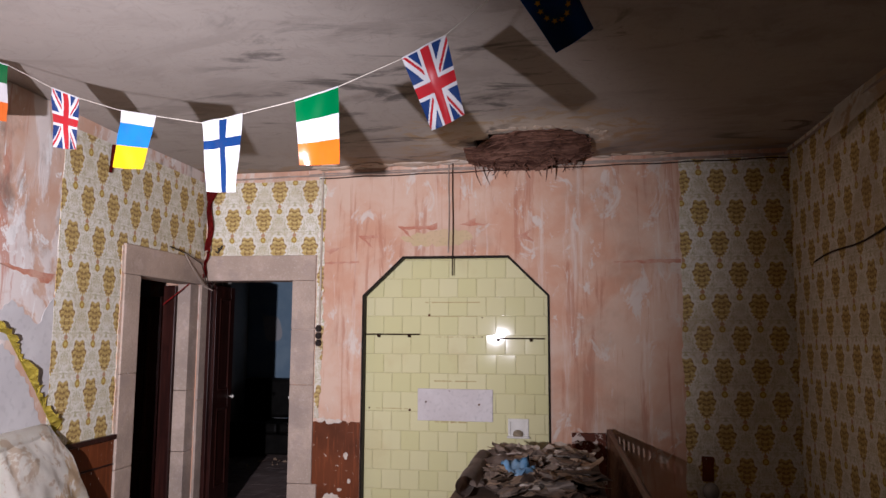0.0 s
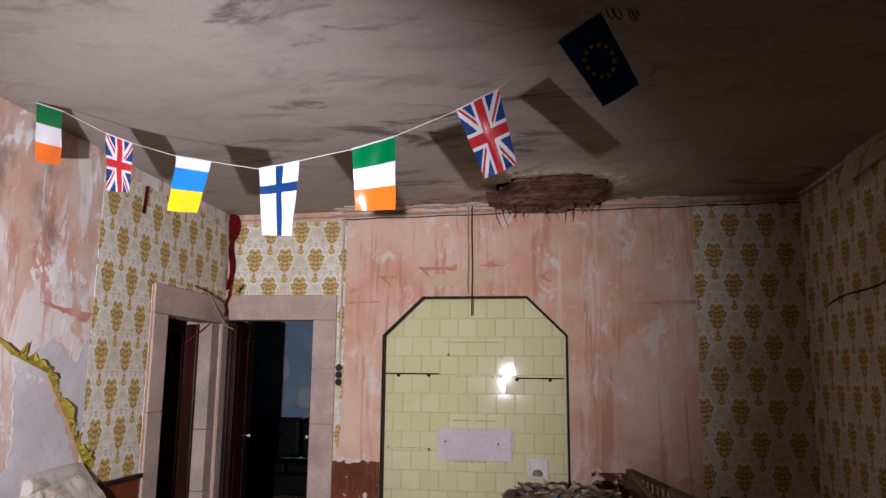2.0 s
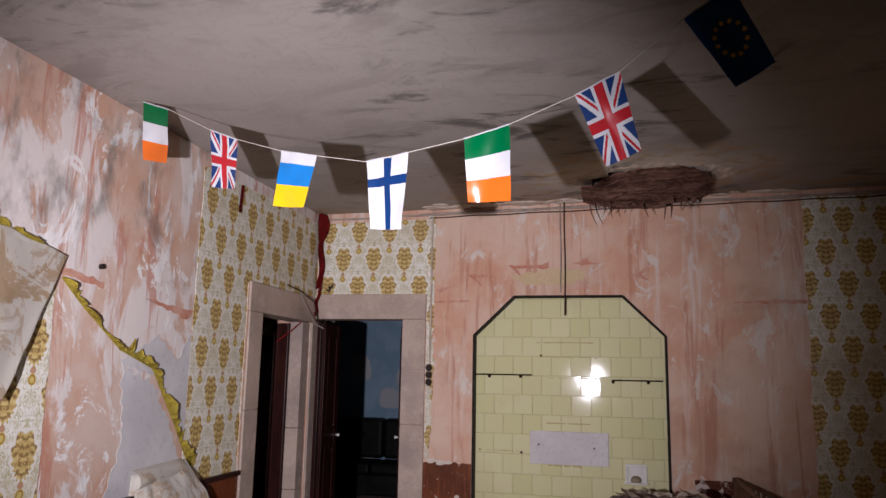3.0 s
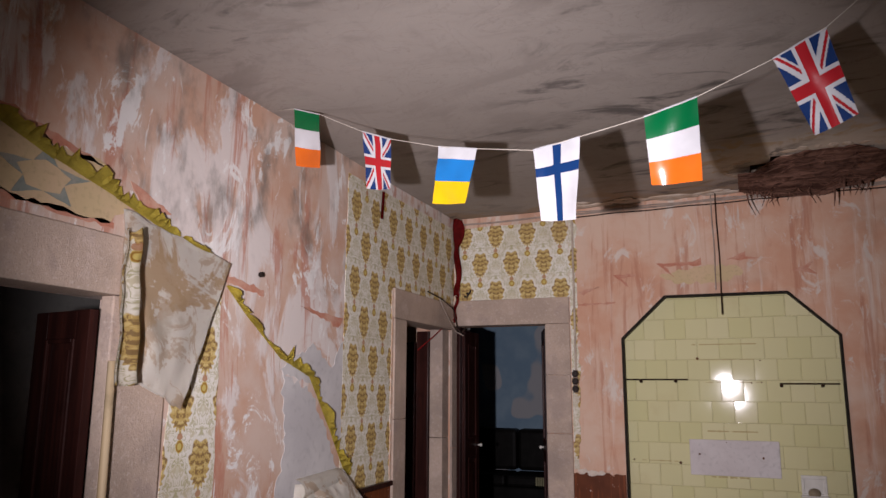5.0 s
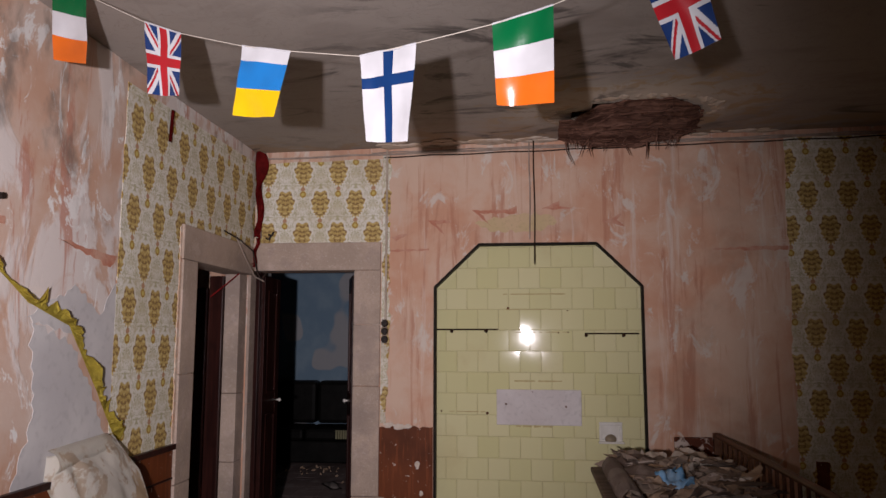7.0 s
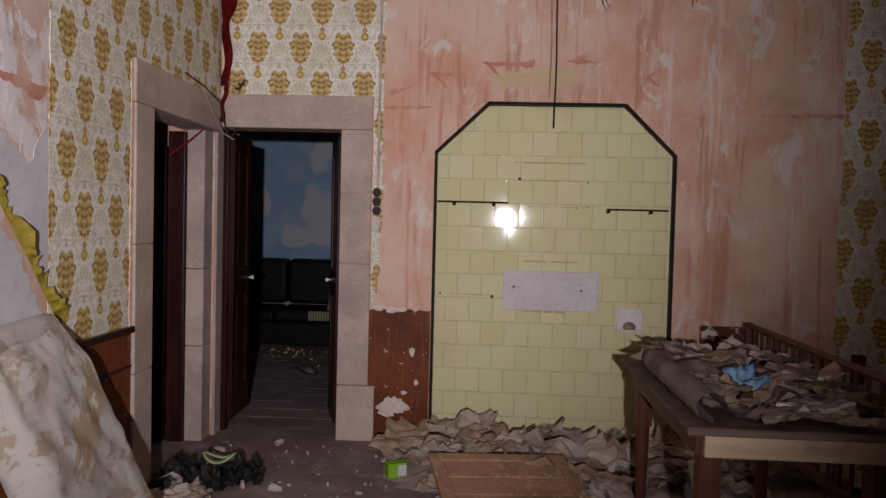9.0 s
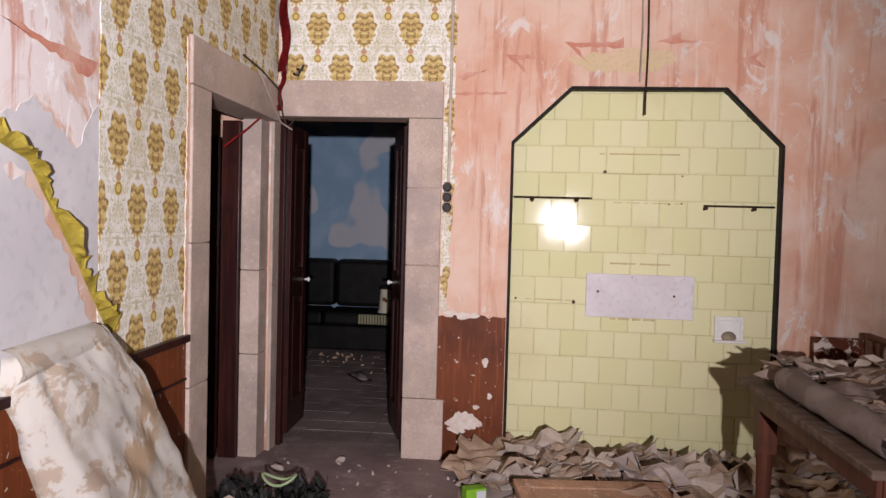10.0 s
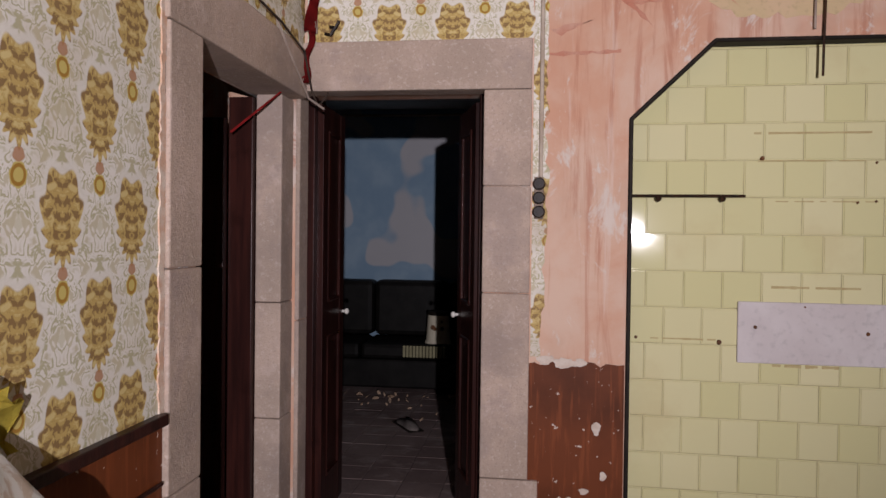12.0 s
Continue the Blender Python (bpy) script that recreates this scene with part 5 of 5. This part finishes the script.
boxpart("label", (0.0, 0.05, -0.0375, -0.0355, 0.015, 0.075), F_WHITE, carton, "white label patch", soft=0)

# charred clump with a pale loop, and crumpled paper beside it
CHAR = plain("charred_plastic", (0.012, 0.012, 0.011), (0.03, 0.03, 0.026), 22, 0.45)
clump = thing("charred_rubbish", "black charred rubbish with a pale green loop", "rubbish", (-1.88, 5.56, 0), 0)
rnd = random.Random(3)
for k in range(16):
    b2 = crumple(50 + k, 0.18, 0.13, 0.09, 6)
    bmesh.ops.transform(b2, matrix=pose(rnd.uniform(-0.22, 0.24), rnd.uniform(-0.16, 0.16), 0.0, rnd.uniform(-15, 15), rnd.uniform(-15, 15), rnd.uniform(0, 360)), verts=b2.verts)
    part("shred", b2, CHAR, clump)
bm = bmesh.new()
tube(bm, [(0.05 + 0.085 * math.cos(a), 0.05 + 0.05 * math.sin(a), 0.115 + 0.02 * math.cos(2 * a)) for a in (i * 0.3307 for i in range(20))], 0.007, 7)
part("loop", bm, plain("pale_green_plastic", (0.36, 0.46, 0.24), (0.30, 0.40, 0.20), 20, 0.35), clump, "pale green loop")
for k, (x, y, r, s) in enumerate(((-2.0, 5.30, 30, 1.3), (-1.93, 5.40, 120, 1.0), (-1.85, 5.15, 200, 0.9), (-1.98, 5.05, 70, 1.1))):
    o = new("crumpled_paper", scraps[(k * 3) % 9])
    o.matrix_world = pose(x, y, 0.0, 0, 0, r) @ Matrix.Diagonal((s, s, s * 0.75, 1))
    tagged(o, "crumpled stained wallpaper on the floor", "paper", group="crumpled paper on the floor")

# ---------- table covered in rubbish ----------
TABLETOP = wood("dusty_brown_tabletop", (0.10, 0.065, 0.045), (0.17, 0.12, 0.09), 0.7, 0)
TABLELEG = wood("red_brown_leg", (0.085, 0.030, 0.018), (0.12, 0.045, 0.028), 0.45, 2)
APRON = wood("bare_pine_apron", (0.46, 0.33, 0.21), (0.56, 0.42, 0.28), 0.6, 0)
table = thing("table", "old wooden table with pale apron, buried in rubbish", "table", (0.325, 4.16, 0), -1.0)
boxpart("tabletop", (0, 0.80, 0, 1.32, 0.735, 0.765), TABLETOP, table, soft=0.006)
boxpart("apron", (0.07, 0.74, 0.035, 0.060, 0.650, 0.733), APRON, table, "bare pale pine apron")
boxpart("apron", (0.07, 0.74, 1.25, 1.275, 0.650, 0.733), TABLELEG, table)
boxpart("apron", (0.045, 0.068, 0.07, 1.24, 0.650, 0.733), TABLELEG, table)
boxpart("apron", (0.742, 0.765, 0.07, 1.24, 0.650, 0.733), TABLELEG, table)
for x, y in ((0.10, 0.10), (0.70, 0.10), (0.10, 1.21), (0.70, 1.21)):
    bm = bmesh.new()
    add_box(bm, x - 0.038, x + 0.038, y - 0.038, y + 0.038, 0.45, 0.732)
    tube(bm, [(x, y, 0.0), (x, y, 0.12), (x, y, 0.30), (x, y, 0.451)], 0.024, 12, 0.036)
    part("leg", bm, TABLELEG, table)
turn8 = pose(0.325, 4.16, 0, 0, 0, -1.0)
rnd = random.Random(17)
DARKSCRAP = plain("dark_sodden_paper", (0.10, 0.07, 0.055), (0.20, 0.15, 0.12), 9, 0.8)
DUSTBROWN = plain("dust_covered_paper", (0.24, 0.18, 0.14), (0.32, 0.25, 0.20), 7, 0.9)
tablescraps = [mesh_of("table_scrap", crumple(70 + k, 0.34, 0.22, 0.042, 7), (DARKSCRAP, BROWNED, DARKSCRAP, DUSTBROWN, SCRAP)[k % 5]) for k in range(10)]
pile = thing("paper_pile", "pile of torn paper and plaster on the table", "rubbish")
for k in range(60):
    o = new("scrap", rnd.choice(tablescraps))
    o.parent = pile
    s = rnd.uniform(0.6, 1.15)
    x, y = rnd.uniform(0.20, 0.66), rnd.uniform(0.06, 1.22)
    o.matrix_basis = turn8 @ pose(x, y, 0.768 + 0.07 * rnd.random() * min(1, y * 2), rnd.uniform(-16, 16), rnd.uniform(-16, 16), rnd.uniform(0, 360)) @ Matrix.Diagonal((s, s, s, 1))
for k in range(17):
    bm = bmesh.new()
    add_box(bm, -0.5, 0.5, -0.5, 0.5, -0.5, 0.5)
    bmesh.ops.subdivide_edges(bm, edges=list(bm.edges), cuts=3, use_grid_fill=True)
    for w in bm.verts:
        w.co += Vector((noise.noise(w.co * 2 + Vector((k * 3, 0, 0))), noise.noise(w.co * 2 + Vector((0, k * 3, 5))), 0.5 * noise.noise(w.co * 3 + Vector((0, 4, k))))) * 0.34
    bmesh.ops.scale(bm, vec=(rnd.uniform(0.10, 0.20), rnd.uniform(0.06, 0.11), rnd.uniform(0.016, 0.034)), verts=bm.verts)
    o = part("plaster_slab", bm, (FLAKE, DUSTY, SCRAP, DUSTBROWN)[k % 4], pile)
    x, y = rnd.uniform(0.22, 0.70), (rnd.uniform(0.06, 0.5) if k < 7 else rnd.uniform(0.3, 1.2))
    o.matrix_basis = turn8 @ pose(x, y, 0.80 + 0.06 * min(1, y * 1.5) * rnd.uniform(0.5, 1), rnd.uniform(-14, 14), rnd.uniform(-12, 12), rnd.uniform(0, 180))


def rolled(u, v):
    a = u * 5.2
    r = 0.058 - 0.012 * u
    p = Vector((0.085 + r * math.cos(a), 0.03 + 0.90 * v, 0.826 + r * math.sin(a) + 0.008 * noise.noise((u * 3, v * 6, 1))))
    return turn8 @ p


sheet("paper_roll", rolled, 22, 24, DUSTY, "dusty roll of old paper along the table edge", "paper")


def draped(u, v):
    x = 0.19 - 0.085 * min(1, v * 2) - 0.015 * math.sin(u * 7)
    z = 0.80 + 0.012 * math.sin(min(1, v * 1.6) * 3.14) - max(0, v - 0.45) * 0.03
    return turn8 @ Vector((x - 0.02 * noise.noise((u * 4, v * 4, 0)), lerp(1.10, 1.30, u), z))


sheet("rag", draped, 14, 16, plain("brown_rag", (0.10, 0.065, 0.035), (0.17, 0.11, 0.06), 14, 0.9), "dirty brown rag lying on the table corner", "cloth", 0.006)
bl = crumple(91, 0.18, 0.16, 0.07, 10)
bmesh.ops.transform(bl, matrix=turn8 @ pose(0.33, 0.42, 0.845, 22, 6, 40), verts=bl.verts)
tagged(part("blue_bag", bl, plain("blue_plastic_film", (0.10, 0.28, 0.50), (0.30, 0.44, 0.58), 12, 0.3), smooth=True), "crumpled blue plastic bag on the table rubbish", "bag")
for k, (x, y, r, ln, w) in enumerate(((0.30, 0.30, 70, 0.45, 0.04), (0.55, 0.75, 100, 0.5, 0.03), (0.62, 0.4, 30, 0.35, 0.05))):
    bm = bmesh.new()
    add_box(bm, -ln / 2, ln / 2, -w / 2, w / 2, 0, 0.014)
    bevel(bm, 0.003, 1)
    bmesh.ops.transform(bm, matrix=turn8 @ pose(x, y, 0.825 + 0.01 * k, 0, 4, r), verts=bm.verts)
    tagged(part("lath_stick", bm, TABLETOP), "broken wooden lath lying on the table", "stick", group="sticks on the table")

# ---------- cot rail behind the table ----------
CHIPBOARD = chipped("flaked_brown_board", (0.10, 0.028, 0.014), (0.55, 0.46, 0.40), 0.55, 0.55)
COT = wood("dark_cot_wood", (0.10, 0.045, 0.025), (0.15, 0.075, 0.045), 0.45, 1)
cot = thing("cot", "old dark wooden cot side with slats and end board", "cot", (1.29, 3.42, 0), 0)
CL = 2.86
bm = bmesh.new()
tube(bm, [(0, 0.0, 0.83), (0, CL, 0.86)], 0.020, 8)
part("top_rail", bm, COT, cot)
boxpart("bottom_rail", (-0.016, 0.016, 0.02, CL - 0.02, 0.22, 0.27), COT, cot)
for k in range(1, 26):
    y = CL * k / 26
    bm = bmesh.new()
    tube(bm, [(0, y, 0.26), (0, y, 0.832 + 0.03 * y / CL)], 0.011, 7)
    part("slat", bm, COT, cot)
for y in (0.0, CL):
    boxpart("post", (-0.024, 0.024, y - 0.024, y + 0.024, 0.0, 0.875), COT, cot)
on = bmesh.new()
add_box(on, -0.29, -0.026, CL - 0.012, CL + 0.012, 0.0, 0.845)
bevel(on, 0.004, 1)
part("end_board", on, CHIPBOARD, cot, "brown end board with flaking paint")
cotscraps = thing("floor_rubbish", "fallen paper and plaster under the cot rail", "rubbish")
for k in range(16):
    o = new("scrap", rnd.choice(tablescraps))
    o.parent = cotscraps
    o.matrix_basis = pose(rnd.uniform(1.45, 2.0), rnd.uniform(4.4, 6.1), 0.004, rnd.uniform(-8, 8), rnd.uniform(-8, 8), rnd.uniform(0, 360))

# bent-wood chair arm in front of the cot
CHAIR = wood("bent_beech", (0.42, 0.26, 0.14), (0.52, 0.35, 0.20), 0.4, 2)
chair = thing("bentwood_chair", "pale bentwood chair lying under the cot rail", "chair", (1.00, 3.55, 0), 0)
bm = bmesh.new()
tube(bm, [(0.0, 0.0, 0.02), (-0.03, 0.01, 0.30), (-0.09, 0.02, 0.50), (-0.10, 0.02, 0.66), (-0.03, 0.02, 0.75), (0.06, 0.02, 0.78), (0.10, 0.02, 0.80)], 0.022, 10)
part("arm", bm, CHAIR, chair, smooth=True)
bm = bmesh.new()
tube(bm, [(0.10, 0.02, 0.02), (0.11, 0.02, 0.40), (0.09, 0.02, 0.84)], 0.020, 10)
part("back_post", bm, CHAIR, chair, smooth=True)
boxpart("seat", (-0.06, 0.34, 0.03, 0.40, 0.38, 0.41), CHAIR, chair, soft=0.01)
for x, y in ((0.30, 0.06), (0.30, 0.36), (0.0, 0.36)):
    bm = bmesh.new()
    tube(bm, [(x, y, 0.0), (x, y, 0.381)], 0.016, 8)
    part("leg", bm, CHAIR, chair)

# ---------- the room beyond ----------
LEATHER = plain("black_leather", (0.005, 0.0045, 0.004), (0.010, 0.009, 0.008), 7, 0.5, 0.3)
sofa = thing("sofa", "black leather sofa with cushioned back", "sofa", (-3.42, 9.73, 0), 0)
boxpart("base", (0, 2.9, 0.0, 0.80, 0.04, 0.30), LEATHER, sofa, soft=0.02)
for x0 in (0.02, 0.745, 1.47, 2.185):
    boxpart("seat_cushion", (x0, x0 + 0.71, 0.0, 0.60, 0.302, 0.44), LEATHER, sofa, soft=0.035)
    boxpart("back_cushion", (x0, x0 + 0.71, 0.56, 0.80, 0.442, 0.98), LEATHER, sofa, soft=0.05)
BUCKET = plain("chipped_enamel", (0.62, 0.57, 0.44), (0.54, 0.48, 0.36), 8, 0.3)
bucket = thing("enamel_bucket", "cream enamel bucket with dark rim and printed flowers", "bucket", (-1.99, 9.91, 0.442), 0)
bm = bmesh.new()
tube(bm, [(0, 0, 0.0), (0, 0, 0.03), (0, 0, 0.26)], 0.125, 24, 0.095)
part("body", bm, BUCKET, bucket, smooth=False)
bm = bmesh.new()
tube(bm, [(0, 0, 0.255), (0, 0, 0.285)], 0.100, 24, 0.100)
part("rim", bm, BLACKWOOD, bucket, "dark rim")
for dx, dz, r, mm in ((-0.035, 0.15, 0.022, RUST), (-0.015, 0.135, 0.018, RUST), (0.05, 0.14, 0.018, BLACKWOOD), (0.045, 0.20, 0.010, BLACKWOOD)):
    bm = bmesh.new()
    v = bmesh.ops.create_uvsphere(bm, u_segments=10, v_segments=6, radius=r)["verts"]
    bmesh.ops.transform(bm, matrix=Matrix.Translation((dx, -0.108, dz)) @ Matrix.Diagonal((1, 0.25, 1, 1)), verts=v)
    part("flower_print", bm, mm, bucket, "small painted flower mark")
pad = thing("ribbed_pad", "pale ribbed pad on the sofa edge", "cushion", (-2.28, 9.712, 0.33), 0)
for k in range(13):
    boxpart("rib", (k * 0.03, k * 0.03 + 0.024, -0.02, 0.012, 0.0, 0.105), plain("dull_green_cloth", (0.30, 0.28, 0.17), (0.24, 0.22, 0.13), 10, 0.9) if k == 0 else bpy.data.materials["dull_green_cloth"], pad, soft=0.006)
slip = thing("slipper", "dusty grey slipper lying on the floor", "slipper", (-2.03, 8.58, 0.0), -58)
bm = bmesh.new()
v = bmesh.ops.create_uvsphere(bm, u_segments=20, v_segments=10, radius=1)["verts"]
for w in v:
    k = 0.055 * (1 - 0.25 * math.cos(w.co.x * 3))
    w.co = Vector((w.co.x * 0.17, w.co.y * k, max(0.0, 0.012 + w.co.z * (0.022 if w.co.x < 0 else 0.045))))
part("upper", bm, plain("grey_felt", (0.13, 0.11, 0.10), (0.19, 0.165, 0.15), 16, 0.9), slip, smooth=True)
boxpart("sole", (-0.175, 0.175, -0.058, 0.058, 0.0, 0.010), BLACKWOOD, slip, "dark rubber sole", soft=0.004)
bm = bmesh.new()
rnd = random.Random(5)
for k in range(70):
    x, y = rnd.uniform(-2.8, -1.2), 9.7 - abs(rnd.gauss(0, 0.4))
    if y < 7:
        continue
    r = rnd.uniform(0.004, 0.022)
    v = bmesh.ops.create_icosphere(bm, subdivisions=1, radius=r)["verts"]
    bmesh.ops.transform(bm, matrix=Matrix.Translation((x, y, r * 0.35)) @ Euler((rnd.random() * 3, rnd.random() * 3, 0)).to_matrix().to_4x4() @ Matrix.Diagonal((1.5, 0.8, 0.5, 1)), verts=v)
tagged(part("floor_litter", bm, BROWNED), "crumbs of plaster strewn before the sofa", "rubble", kind="stuff")
bm = bmesh.new()
tube(bm, [(-3.3, RY1 - 0.03, 2.64), (-2.5, RY1 - 0.03, 2.635), (0.2, RY1 - 0.03, 2.64)], 0.012, 8)
tagged(part("pipe", bm, CABLE), "thin pipe under the ceiling beyond", "pipe")

# floor tiles of the room beyond, worn and dusty
TILEFLOOR = dusty_floor("worn_red_floor_tile", (0.20, 0.145, 0.135), (0.27, 0.205, 0.19), (0.36, 0.30, 0.275))
SZ = 0.24
bm = bmesh.new()
add_box(bm, -SZ / 2 + 0.0025, SZ / 2 - 0.0025, -SZ / 2 + 0.0025, SZ / 2 - 0.0025, -0.006, 0.0)
bmesh.ops.bevel(bm, geom=[e for e in bm.edges if all(v.co.z > -0.001 for v in e.verts)], offset=0.0012, segments=1, affect="EDGES")
floor_tile_me = mesh_of("floor_tile", bm, TILEFLOOR)
rnd = random.Random(2)
for j in range(17):
    for i in range(-8, 9):
        x, y = -1.72 + SZ * i, YF + 0.25 + SZ * (j + 0.5)
        if -3.4 < x < 0.3 and y < 10.5:
            o = new("floor_tile", floor_tile_me)
            o.parent = floor_beyond
            o.matrix_basis = pose(x, y, rnd.uniform(-0.0015, 0.0), rnd.uniform(-0.2, 0.2), rnd.uniform(-0.2, 0.2), rnd.uniform(-0.4, 0.4))
